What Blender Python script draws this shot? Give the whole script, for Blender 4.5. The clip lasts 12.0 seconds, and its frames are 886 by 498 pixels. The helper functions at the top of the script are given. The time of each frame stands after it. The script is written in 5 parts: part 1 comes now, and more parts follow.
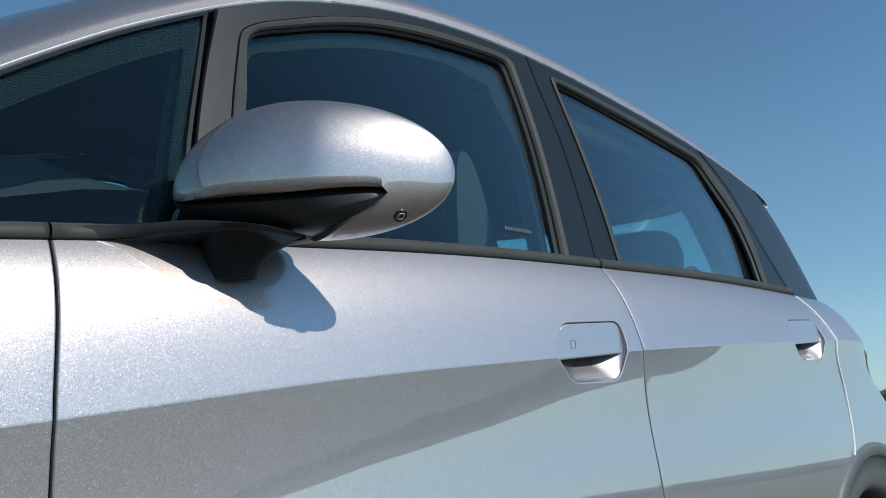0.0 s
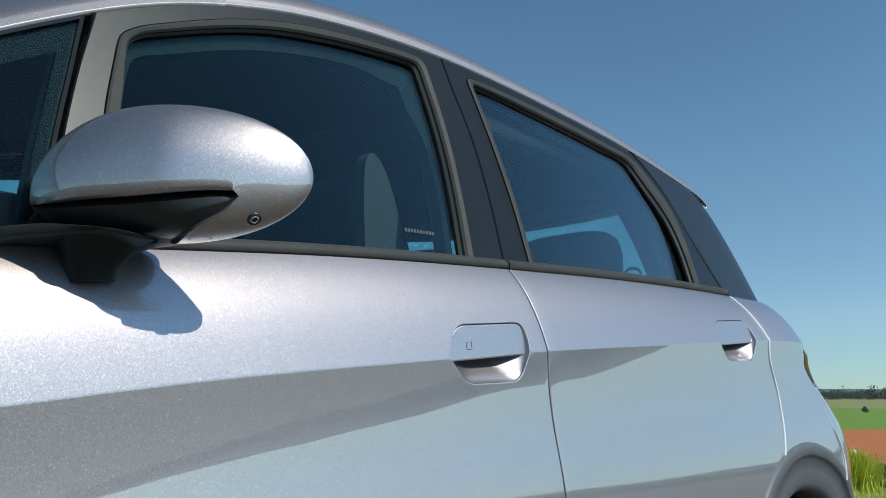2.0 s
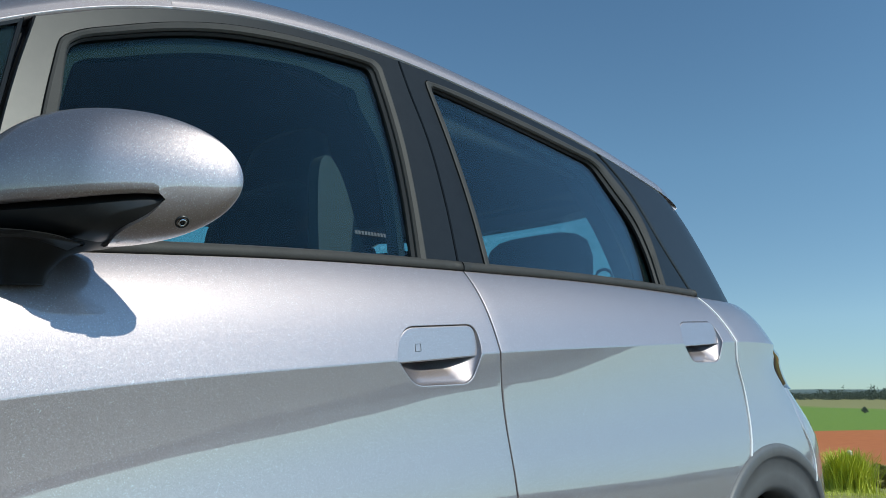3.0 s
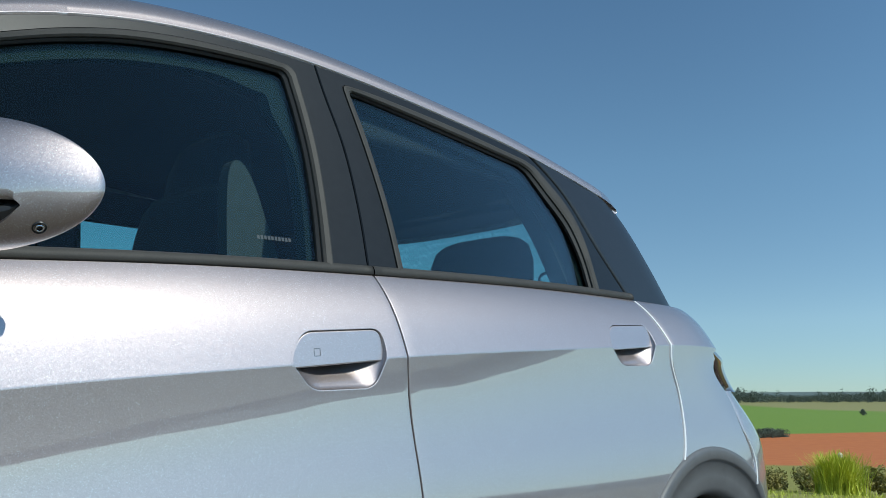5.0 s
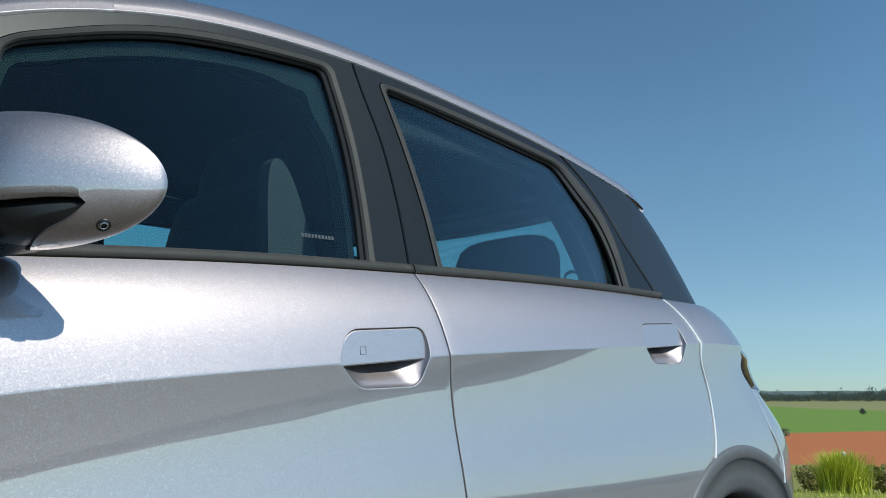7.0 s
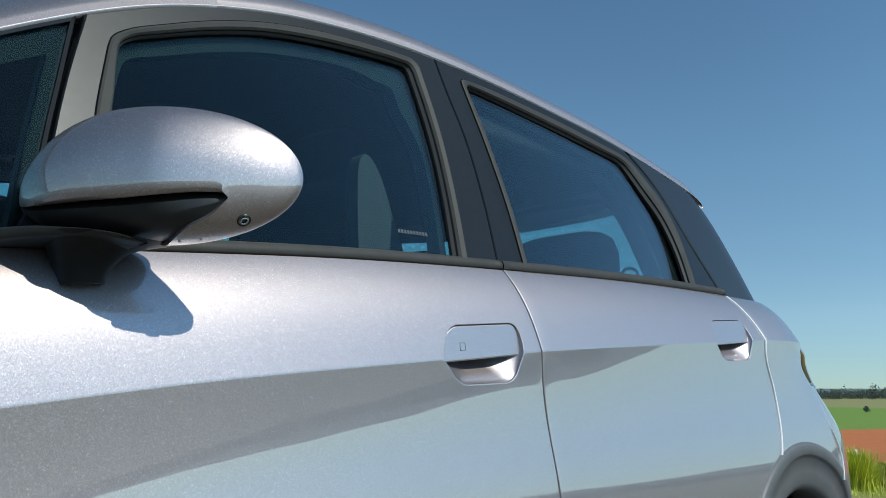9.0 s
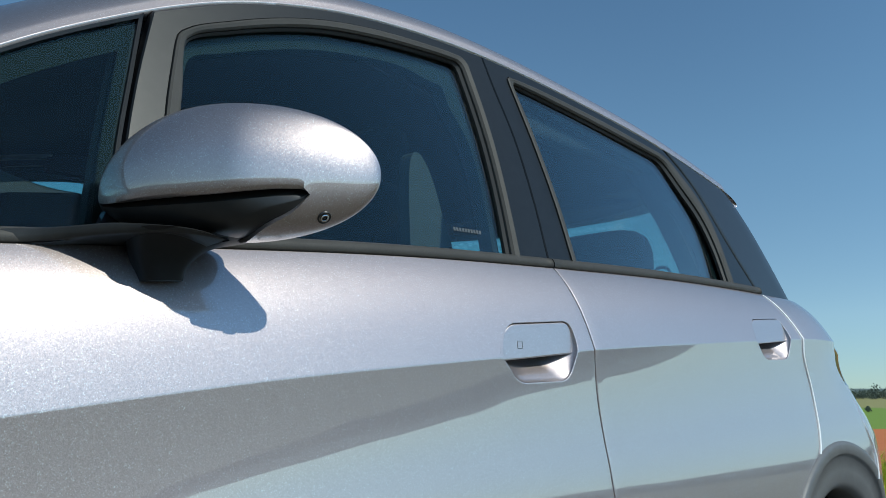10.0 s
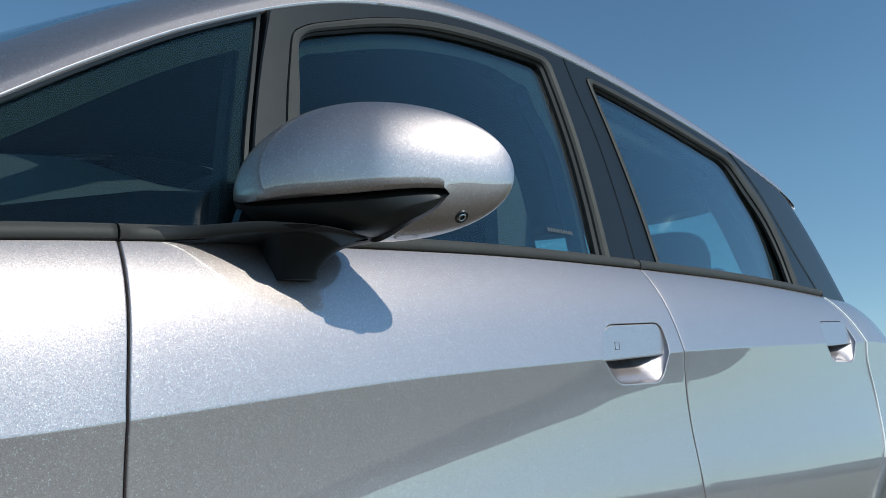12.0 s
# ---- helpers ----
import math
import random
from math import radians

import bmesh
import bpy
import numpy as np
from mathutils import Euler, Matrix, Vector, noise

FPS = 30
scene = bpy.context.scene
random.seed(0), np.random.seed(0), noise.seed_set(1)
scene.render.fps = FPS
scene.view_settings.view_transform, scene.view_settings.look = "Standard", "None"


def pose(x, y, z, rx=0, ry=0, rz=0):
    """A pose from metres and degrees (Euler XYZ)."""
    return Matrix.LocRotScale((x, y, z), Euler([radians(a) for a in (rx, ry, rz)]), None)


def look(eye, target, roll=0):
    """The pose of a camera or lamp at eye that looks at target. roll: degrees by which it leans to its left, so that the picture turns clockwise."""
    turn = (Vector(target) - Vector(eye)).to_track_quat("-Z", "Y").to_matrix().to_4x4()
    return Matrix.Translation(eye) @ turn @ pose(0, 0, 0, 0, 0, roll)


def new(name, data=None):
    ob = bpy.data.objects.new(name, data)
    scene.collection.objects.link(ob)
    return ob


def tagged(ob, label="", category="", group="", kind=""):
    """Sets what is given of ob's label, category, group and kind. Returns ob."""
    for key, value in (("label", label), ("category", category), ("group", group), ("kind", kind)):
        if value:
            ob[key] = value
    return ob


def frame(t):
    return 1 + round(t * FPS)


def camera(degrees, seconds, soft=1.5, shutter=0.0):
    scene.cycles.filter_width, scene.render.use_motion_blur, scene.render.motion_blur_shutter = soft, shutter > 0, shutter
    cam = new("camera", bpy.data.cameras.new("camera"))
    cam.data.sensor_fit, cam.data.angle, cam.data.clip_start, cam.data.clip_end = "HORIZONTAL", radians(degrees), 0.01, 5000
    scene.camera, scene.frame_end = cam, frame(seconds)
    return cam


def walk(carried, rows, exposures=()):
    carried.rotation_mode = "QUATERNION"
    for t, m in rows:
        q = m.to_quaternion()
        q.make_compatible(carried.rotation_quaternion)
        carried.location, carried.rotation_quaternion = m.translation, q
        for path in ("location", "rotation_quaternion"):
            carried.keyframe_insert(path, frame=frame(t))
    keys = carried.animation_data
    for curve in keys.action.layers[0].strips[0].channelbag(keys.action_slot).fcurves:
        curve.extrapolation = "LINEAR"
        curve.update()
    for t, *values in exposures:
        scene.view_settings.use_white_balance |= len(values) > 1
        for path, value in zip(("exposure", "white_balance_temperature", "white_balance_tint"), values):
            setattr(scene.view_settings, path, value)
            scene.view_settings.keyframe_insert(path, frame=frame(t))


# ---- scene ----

# The camera slides along the near side of the parked car. x runs to the car's rear, y across it, z up.
cam = camera(53.66, 12.0, soft=0.6)
ROWS = [
    (0.0, 0.0000, 0.0000, 0.8750, 99.378, 0.000, -45.950),
    (0.5, 0.0273, -0.0316, 0.8773, 99.268, -0.102, -45.938),
    (1.0, 0.0571, -0.0650, 0.8793, 99.248, -0.125, -45.934),
    (1.5, 0.0854, -0.0964, 0.8790, 99.229, -0.107, -45.933),
    (2.0, 0.1111, -0.1264, 0.8800, 99.245, -0.084, -45.935),
    (2.5, 0.1398, -0.1573, 0.8812, 99.229, -0.077, -45.903),
    (3.0, 0.1671, -0.1878, 0.8813, 99.317, 0.014, -45.926),
    (3.5, 0.1993, -0.2212, 0.8814, 99.306, 0.033, -45.893),
    (5.5, 0.2863, -0.3144, 0.8829, 99.591, 0.193, -46.047),
    (6.0, 0.2796, -0.3079, 0.8827, 99.599, 0.206, -46.110),
    (6.5, 0.2555, -0.2794, 0.8815, 99.548, 0.211, -46.057),
    (8.5, 0.1496, -0.1652, 0.8805, 99.376, 0.166, -45.948),
    (9.0, 0.1202, -0.1345, 0.8793, 99.331, 0.155, -45.860),
    (9.5, 0.0897, -0.1005, 0.8789, 99.307, 0.126, -45.868),
    (10.0, 0.0594, -0.0664, 0.8772, 99.319, 0.139, -45.803),
    (10.5, 0.0313, -0.0365, 0.8777, 99.282, 0.072, -45.801),
    (11.0, 0.0025, -0.0050, 0.8766, 99.328, 0.030, -45.772),
    (11.5, -0.0253, 0.0248, 0.8762, 99.399, -0.013, -45.783),
    (12.0, -0.0457, 0.0473, 0.8748, 99.471, -0.064, -45.749),
]
walk(cam, [(t, pose(x, y, z, rx, ry, rz)) for t, x, y, z, rx, ry, rz in ROWS], [(0.0, 0.12, 6150.0, 0.0), (12.0, 0.12, 6150.0, 0.0)])

# ---- light ----
SUN_TO = Vector((0.19, -0.73, 0.685)).normalized()
world = bpy.data.worlds.new("world")
scene.world = world
world.use_nodes = True
wn = world.node_tree
sky = wn.nodes.new("ShaderNodeTexSky")
sky.sky_type = "NISHITA"
sky.sun_disc = False
sky.sun_elevation = math.asin(SUN_TO.z)
sky.sun_rotation = math.atan2(SUN_TO.x, SUN_TO.y)
sky.air_density, sky.dust_density, sky.ozone_density = 0.50, 0.03, 4.0
# hazy air evens out the sky between horizon and zenith
even = wn.nodes.new("ShaderNodeGamma")
even.inputs["Gamma"].default_value = 0.84
blue = wn.nodes.new("ShaderNodeHueSaturation")
blue.inputs["Saturation"].default_value, blue.inputs["Value"].default_value = 0.99, 1.46
wn.links.new(sky.outputs[0], even.inputs["Color"])
wn.links.new(even.outputs[0], blue.inputs["Color"])
tint = wn.nodes.new("ShaderNodeMix")
tint.data_type, tint.blend_type = "RGBA", "MULTIPLY"
tint.inputs["Factor"].default_value = 1.0
tint.inputs[7].default_value = (1.06, 1.01, 0.955, 1)
wn.links.new(blue.outputs[0], tint.inputs[6])
# haze dims the sky towards the horizon, and the sun's side of the sky is the brighter one
way = wn.nodes.new("ShaderNodeTexCoord")
split = wn.nodes.new("ShaderNodeSeparateXYZ")
wn.links.new(way.outputs["Generated"], split.inputs[0])
haze = wn.nodes.new("ShaderNodeValToRGB")
stops = haze.color_ramp.elements
stops[0].position, stops[0].color = 0.0, (0.54, 0.58, 0.535, 1)
stops[1].position, stops[1].color = 0.42, (0.73, 0.88, 0.90, 1)
stops.new(0.08).color = (0.78, 0.80, 0.72, 1)
stops.new(0.25).color = (0.80, 0.92, 0.88, 1)
wn.links.new(split.outputs[2], haze.inputs["Fac"])
side_on = wn.nodes.new("ShaderNodeVectorMath")
side_on.operation = "DOT_PRODUCT"
side_on.inputs[1].default_value = Vector((SUN_TO.x, SUN_TO.y, 0)).normalized()
wn.links.new(way.outputs["Generated"], side_on.inputs[0])
toward = wn.nodes.new("ShaderNodeMapRange")
toward.interpolation_type = "SMOOTHSTEP"
toward.inputs["From Min"].default_value = -0.3
wn.links.new(side_on.outputs["Value"], toward.inputs["Value"])
glow = wn.nodes.new("ShaderNodeMix")
glow.data_type = "RGBA"
glow.inputs[6].default_value, glow.inputs[7].default_value = (1, 1, 1, 1), (1.69, 1.69, 1.72, 1)
wn.links.new(toward.outputs["Result"], glow.inputs["Factor"])
hazy = wn.nodes.new("ShaderNodeMix")
lit = wn.nodes.new("ShaderNodeMix")
for n in (hazy, lit):
    n.data_type, n.blend_type = "RGBA", "MULTIPLY"
    n.inputs["Factor"].default_value = 1.0
wn.links.new(tint.outputs[2], hazy.inputs[6])
wn.links.new(haze.outputs["Color"], hazy.inputs[7])
wn.links.new(hazy.outputs[2], lit.inputs[6])
wn.links.new(glow.outputs[2], lit.inputs[7])
wn.links.new(lit.outputs[2], wn.nodes["Background"].inputs[0])
wn.nodes["Background"].inputs[1].default_value = 0.128
sun_data = bpy.data.lights.new("sun", "SUN")
sun_data.energy, sun_data.angle, sun_data.color = 3.15, radians(0.53), (1.0, 0.95, 0.87)
sun = new("sun", sun_data)
sun.matrix_world = look(SUN_TO * 50, (0, 0, 0))


# ---- materials ----
def material(name, color, rough=0.5, metal=0.0, **more):
    m = bpy.data.materials.new(name)
    m.use_nodes = True
    b = m.node_tree.nodes["Principled BSDF"]
    b.inputs["Base Color"].default_value = (*color, 1)
    b.inputs["Roughness"].default_value = rough
    b.inputs["Metallic"].default_value = metal
    for k, v in more.items():
        b.inputs[k.replace("_", " ")].default_value = v
    return m


def add(m, kind, **values):
    n = m.node_tree.nodes.new(kind)
    for k, v in values.items():
        n.inputs[k.replace("_", " ")].default_value = v
    return n


def wire(m, a, b):
    m.node_tree.links.new(a, b)


def noisy(name, dark, light, rough, scale, metal=0.0, bump=0.1, depth=0.001, fine=8.0, **more):
    """A material whose colour and relief vary at two scales."""
    m = material(name, dark, rough, metal, **more)
    b = m.node_tree.nodes["Principled BSDF"]
    tc = add(m, "ShaderNodeTexCoord")
    big = add(m, "ShaderNodeTexNoise", Scale=scale, Detail=4.0)
    small = add(m, "ShaderNodeTexNoise", Scale=scale * fine, Detail=3.0)
    both = add(m, "ShaderNodeMix", Factor=0.5)
    ramp = add(m, "ShaderNodeValToRGB")
    ramp.color_ramp.elements[0].position, ramp.color_ramp.elements[1].position = 0.35, 0.65
    ramp.color_ramp.elements[0].color, ramp.color_ramp.elements[1].color = (*dark, 1), (*light, 1)
    bp = add(m, "ShaderNodeBump", Strength=bump, Distance=depth)
    for n in (big, small):
        wire(m, tc.outputs["Object"], n.inputs["Vector"])
    wire(m, big.outputs["Fac"], both.inputs["A"])
    wire(m, small.outputs["Fac"], both.inputs["B"])
    wire(m, both.outputs["Result"], ramp.inputs["Fac"])
    wire(m, ramp.outputs["Color"], b.inputs["Base Color"])
    wire(m, small.outputs["Fac"], bp.inputs["Height"])
    wire(m, bp.outputs["Normal"], b.inputs["Normal"])
    return m


def car_paint():
    """Metallic flake base under a clear coat."""
    m = material("metallic_paint", (0.36, 0.355, 0.36), 0.485, 0.94, Coat_Weight=1.0, Coat_Roughness=0.015, Coat_IOR=2.3)
    b = m.node_tree.nodes["Principled BSDF"]
    tc = add(m, "ShaderNodeTexCoord")
    cells = add(m, "ShaderNodeTexVoronoi", Scale=1050.0)
    wire(m, tc.outputs["Object"], cells.inputs["Vector"])
    off = add(m, "ShaderNodeVectorMath")
    off.operation = "SUBTRACT"
    off.inputs[1].default_value = (0.5, 0.5, 0.5)
    wire(m, cells.outputs["Color"], off.inputs[0])
    amount = add(m, "ShaderNodeVectorMath")
    amount.operation = "SCALE"
    amount.inputs["Scale"].default_value = 0.092
    wire(m, off.outputs[0], amount.inputs[0])
    geo = add(m, "ShaderNodeNewGeometry")
    total = add(m, "ShaderNodeVectorMath")
    wire(m, geo.outputs["Normal"], total.inputs[0])
    wire(m, amount.outputs[0], total.inputs[1])
    unit = add(m, "ShaderNodeVectorMath")
    unit.operation = "NORMALIZE"
    wire(m, total.outputs[0], unit.inputs[0])
    wire(m, unit.outputs[0], b.inputs["Normal"])
    # flakes differ in brightness, and a thin film of dust breaks up the gloss
    tone = add(m, "ShaderNodeValToRGB")
    tone.color_ramp.elements[0].color, tone.color_ramp.elements[1].color = (0.348, 0.294, 0.285, 1), (0.455, 0.388, 0.376, 1)
    tone.color_ramp.elements[1].position = 0.93
    tone.color_ramp.elements.new(0.990).color = (0.60, 0.59, 0.58, 1)
    sep = add(m, "ShaderNodeSeparateColor")
    wire(m, cells.outputs["Color"], sep.inputs[0])
    wire(m, sep.outputs[1], tone.inputs["Fac"])
    wire(m, tone.outputs["Color"], b.inputs["Base Color"])
    dust = add(m, "ShaderNodeTexNoise", Scale=7.0, Detail=5.0)
    wire(m, tc.outputs["Object"], dust.inputs["Vector"])
    film = add(m, "ShaderNodeMapRange", To_Min=0.004, To_Max=0.018)
    wire(m, dust.outputs["Fac"], film.inputs["Value"])
    wire(m, film.outputs["Result"], b.inputs["Coat Roughness"])
    return m


def glass_like(name, tint):
    """Tinted window glass: clear through its body, glossy at a glance."""
    m = bpy.data.materials.new(name)
    m.use_nodes = True
    m.node_tree.nodes.remove(m.node_tree.nodes["Principled BSDF"])
    clear = add(m, "ShaderNodeBsdfTransparent", Color=(*[c ** 0.5 for c in tint], 1))
    gloss = add(m, "ShaderNodeBsdfGlossy", Color=(1, 1, 1, 1), Roughness=0.0)
    weight = add(m, "ShaderNodeLayerWeight", Blend=0.5)
    steep = add(m, "ShaderNodeMath")
    steep.operation = "POWER"
    steep.inputs[1].default_value = 3.4
    wire(m, weight.outputs["Facing"], steep.inputs[0])
    share = add(m, "ShaderNodeMapRange", To_Min=0.016, To_Max=1.0)
    wire(m, steep.outputs[0], share.inputs["Value"])
    mix = add(m, "ShaderNodeMixShader")
    wire(m, share.outputs["Result"], mix.inputs[0])
    wire(m, clear.outputs[0], mix.inputs[1])
    wire(m, gloss.outputs[0], mix.inputs[2])
    wire(m, mix.outputs[0], m.node_tree.nodes["Material Output"].inputs["Surface"])
    return m


def tempered_glass(name, tint):
    """Tinted glass whose heat treatment shows as rows of paler spots."""
    m = glass_like(name, tint)
    tc = add(m, "ShaderNodeTexCoord")
    spots = add(m, "ShaderNodeTexVoronoi", Scale=42.0, Randomness=0.25)
    wire(m, tc.outputs["Object"], spots.inputs["Vector"])
    ramp = add(m, "ShaderNodeValToRGB")
    ramp.color_ramp.elements[0].position, ramp.color_ramp.elements[1].position = 0.22, 0.50
    ramp.color_ramp.elements[0].color, ramp.color_ramp.elements[1].color = (0.86, 0.95, 0.95, 1), (*[c ** 0.5 for c in tint], 1)
    wire(m, spots.outputs["Distance"], ramp.inputs["Fac"])
    clear = [n for n in m.node_tree.nodes if n.bl_idname == "ShaderNodeBsdfTransparent"][0]
    wire(m, ramp.outputs["Color"], clear.inputs["Color"])
    return m


PAINT = car_paint()
RUBBER = noisy("weathered_rubber", (0.038, 0.0355, 0.032), (0.052, 0.0485, 0.043), 0.6, 25.0, bump=0.2, depth=0.0004, fine=20.0, Specular_IOR_Level=0.3)
BLACK = material("black_seal", (0.006, 0.006, 0.006), 0.6)
# flat black that stands in for the shade inside the door gaps
GAP_SHADE = material("door_gap_shade", (0.004, 0.004, 0.004), 0.9, Specular_IOR_Level=0.0)
FRIT = noisy("printed_glass_border", (0.019, 0.0225, 0.021), (0.023, 0.0265, 0.025), 0.9, 50.0, Specular_IOR_Level=0.0)
PILLAR = noisy("textured_black_film", (0.0080, 0.0092, 0.0102), (0.0132, 0.0145, 0.0158), 0.34, 60.0, bump=0.25, depth=0.0003, fine=16.0, Specular_IOR_Level=0.28)
PANEL = noisy("gloss_pillar_film", (0.0105, 0.0115, 0.0125), (0.0150, 0.0160, 0.0172), 0.34, 40.0, bump=0.06, depth=0.0003, fine=20.0)
PLASTIC = noisy("grained_black_plastic", (0.012, 0.012, 0.012), (0.021, 0.020, 0.019), 0.42, 60.0, bump=0.07, depth=0.0004, fine=14.0, Specular_IOR_Level=0.5)
# darker copy of the black plastic, the neck's shade put into its colour
SHADED_PLASTIC = noisy("shaded_black_plastic", (0.007, 0.007, 0.007), (0.011, 0.011, 0.011), 0.5, 60.0, bump=0.1, depth=0.0004, fine=14.0, Specular_IOR_Level=0.25)
CLADDING = noisy("grey_cladding", (0.095, 0.095, 0.098), (0.125, 0.125, 0.128), 0.5, 30.0, bump=0.2, depth=0.0005, fine=20.0)
GLASS = glass_like("tinted_glass", (0.49, 0.72, 0.72))
SPOTTED = tempered_glass("tempered_tinted_glass", (0.49, 0.72, 0.72))
GLOSS = material("gloss_black", (0.01, 0.01, 0.012), 0.06)
CHROME = material("polished_metal", (0.75, 0.75, 0.76), 0.12, 1.0)
FABRIC = noisy("dark_fabric", (0.018, 0.019, 0.024), (0.03, 0.031, 0.038), 0.9, 80.0, bump=0.4, depth=0.001)
LINER = noisy("dark_headliner", (0.022, 0.023, 0.026), (0.030, 0.031, 0.034), 0.95, 60.0, bump=0.3, depth=0.001)
DASH = noisy("grey_dashboard", (0.040, 0.044, 0.046), (0.056, 0.060, 0.062), 0.7, 60.0, bump=0.3, depth=0.0006)
TYRE = noisy("tyre_rubber", (0.012, 0.012, 0.012), (0.022, 0.021, 0.02), 0.8, 30.0, bump=0.3, depth=0.001)
ALLOY = material("alloy", (0.5, 0.5, 0.52), 0.3, 1.0)
TAIL = material("smoked_red_lens", (0.035, 0.012, 0.008), 0.10, 0.0, Coat_Weight=1.0)
LAMP = material("clear_lens", (0.6, 0.6, 0.62), 0.08, 0.3, Coat_Weight=1.0)
ETCH = material("etched_white", (0.085, 0.10, 0.108), 0.9)
INNER = noisy("pale_inner_frame", (0.022, 0.029, 0.027), (0.032, 0.041, 0.038), 0.9, 40.0, Specular_IOR_Level=0.0)
# white colour that stands in for sun glints on panel edges
EDGE_GLINT = material("white_edge_glint", (0.82, 0.81, 0.79), 0.45)
DUST = material("pale_dust", (0.55, 0.53, 0.50), 0.9)
MIRROR = material("mirror_glass", (0.9, 0.9, 0.9), 0.0, 1.0)

# ---- building tools ----
def part(name, verts, faces, mat, parent=None, label="", smooth=True, sharp=0):
    """Links one mesh under a thing or part; edges bent more than sharp degrees stay crisp."""
    me = bpy.data.meshes.new(name)
    me.from_pydata([tuple(v) for v in verts], [], faces)
    me.materials.append(mat)
    if smooth:
        me.polygons.foreach_set("use_smooth", [True] * len(me.polygons))
    me.update()
    if sharp:
        me.set_sharp_from_angle(angle=radians(sharp))
    ob = new(name, me)
    if parent:
        ob.parent = parent
    if label:
        tagged(ob, label)
    return ob


def thing(name, label, category, group=""):
    return tagged(new(name), label, category, group)


def spline(points):
    """A natural cubic through a few control points, straight beyond its ends."""
    px, py = (np.array(c, float) for c in zip(*points))
    n, h = len(px), np.diff(px)
    A, r = np.eye(n), np.zeros(n)
    for i in range(1, n - 1):
        A[i, i - 1:i + 2] = h[i - 1], 2 * (h[i - 1] + h[i]), h[i]
        r[i] = 6 * ((py[i + 1] - py[i]) / h[i] - (py[i] - py[i - 1]) / h[i - 1])
    m = np.linalg.solve(A, r)

    def f(x):
        x = np.asarray(x, float)
        c = np.clip(x, px[0], px[-1])
        i = np.clip(np.searchsorted(px, c) - 1, 0, n - 2)
        a, b = (px[i + 1] - c) / h[i], (c - px[i]) / h[i]
        y = a * py[i] + b * py[i + 1] + ((a ** 3 - a) * m[i] + (b ** 3 - b) * m[i + 1]) * h[i] ** 2 / 6
        s0 = (py[1] - py[0]) / h[0] - h[0] * (2 * m[0] + m[1]) / 6
        s1 = (py[-1] - py[-2]) / h[-1] + h[-1] * (m[-2] + 2 * m[-1]) / 6
        return y + np.where(x < px[0], (x - px[0]) * s0, 0) + np.where(x > px[-1], (x - px[-1]) * s1, 0)
    return f


def resample(points, n):
    """n points evenly along a smooth line through the given ones, which does not overshoot."""
    p = np.array(points, float)
    seg = np.diff(p, axis=0)
    length = np.linalg.norm(seg, axis=1)
    unit = seg / length[:, None]
    w = 1 / length
    tan = np.vstack([unit[:1], (unit[:-1] * w[:-1, None] + unit[1:] * w[1:, None]), unit[-1:]])
    tan /= np.linalg.norm(tan, axis=1)[:, None]
    reach = np.concatenate([length[:1], np.minimum(length[:-1], length[1:]), length[-1:]])
    fine = []
    for i in range(len(seg)):
        t = np.linspace(0, 1, 24, endpoint=i == len(seg) - 1)[:, None]
        ha, hb = (min(length[i], 1.6 * reach[k]) for k in (i, i + 1))
        fine.append((2 * t ** 3 - 3 * t ** 2 + 1) * p[i] + (t ** 3 - 2 * t ** 2 + t) * ha * tan[i] + (3 * t ** 2 - 2 * t ** 3) * p[i + 1] + (t ** 3 - t ** 2) * hb * tan[i + 1])
    f = np.concatenate(fine)
    d = np.concatenate([[0], np.cumsum(np.linalg.norm(np.diff(f, axis=0), axis=1))])
    q = np.linspace(0, d[-1], n)
    return np.stack([np.interp(q, d, f[:, k]) for k in range(p.shape[1])], 1)


def quads(rows, cols, start=0, closed=False):
    f = []
    for i in range(rows - 1):
        for j in range(cols if closed else cols - 1):
            k = (j + 1) % cols
            f.append((start + i * cols + j, start + i * cols + k, start + (i + 1) * cols + k, start + (i + 1) * cols + j))
    return f


# ---- the car's forms ----
YC = 1.675            # the car's centre line
XS, XF = 2.36, -0.40  # where the plan begins to round to the rear and to the front
AXLE_R, AXLE_F, AXLE_Z = 2.43, -0.07, 0.300
ARCH_R = 0.432

crease_z = spline([(-0.85, 0.72), (-0.3, 0.785), (0.30, 0.845), (0.68, 0.892), (1.00, 0.922), (1.37, 0.953), (2.00, 0.993), (2.28, 1.009), (2.60, 1.015), (3.0, 1.015)])
belt_z = spline([(-0.85, 0.80), (-0.4, 0.915), (0.05, 0.990), (0.35, 1.029), (0.64, 1.056), (0.90, 1.077), (1.34, 1.101), (1.66, 1.115), (1.98, 1.124), (2.27, 1.128), (2.60, 1.128), (3.0, 1.12)])
rail_z = spline([(-0.30, 0.99), (0.0, 1.03), (0.24, 1.168), (0.30, 1.213), (0.365, 1.259), (0.44, 1.309), (0.518, 1.355), (0.584, 1.391), (0.712, 1.449), (0.80, 1.478), (0.89, 1.501), (0.99, 1.518), (1.10, 1.529), (1.257, 1.535), (1.37, 1.532), (1.525, 1.522), (1.70, 1.507), (1.90, 1.486), (2.01, 1.469), (2.13, 1.448), (2.255, 1.423), (2.336, 1.406)])


def glass_y(x, z):
    """The flank of the upper body: windows, pillars and frames lie on it."""
    return 0.8963 + 0.295 * (z - 1.1) - 0.0132 * (x - 1.1) + 0.0256 * (x - 1.1) ** 2


def crease_y(x):
    return 0.8235 + 0.0135 * (x - 1.55) ** 2


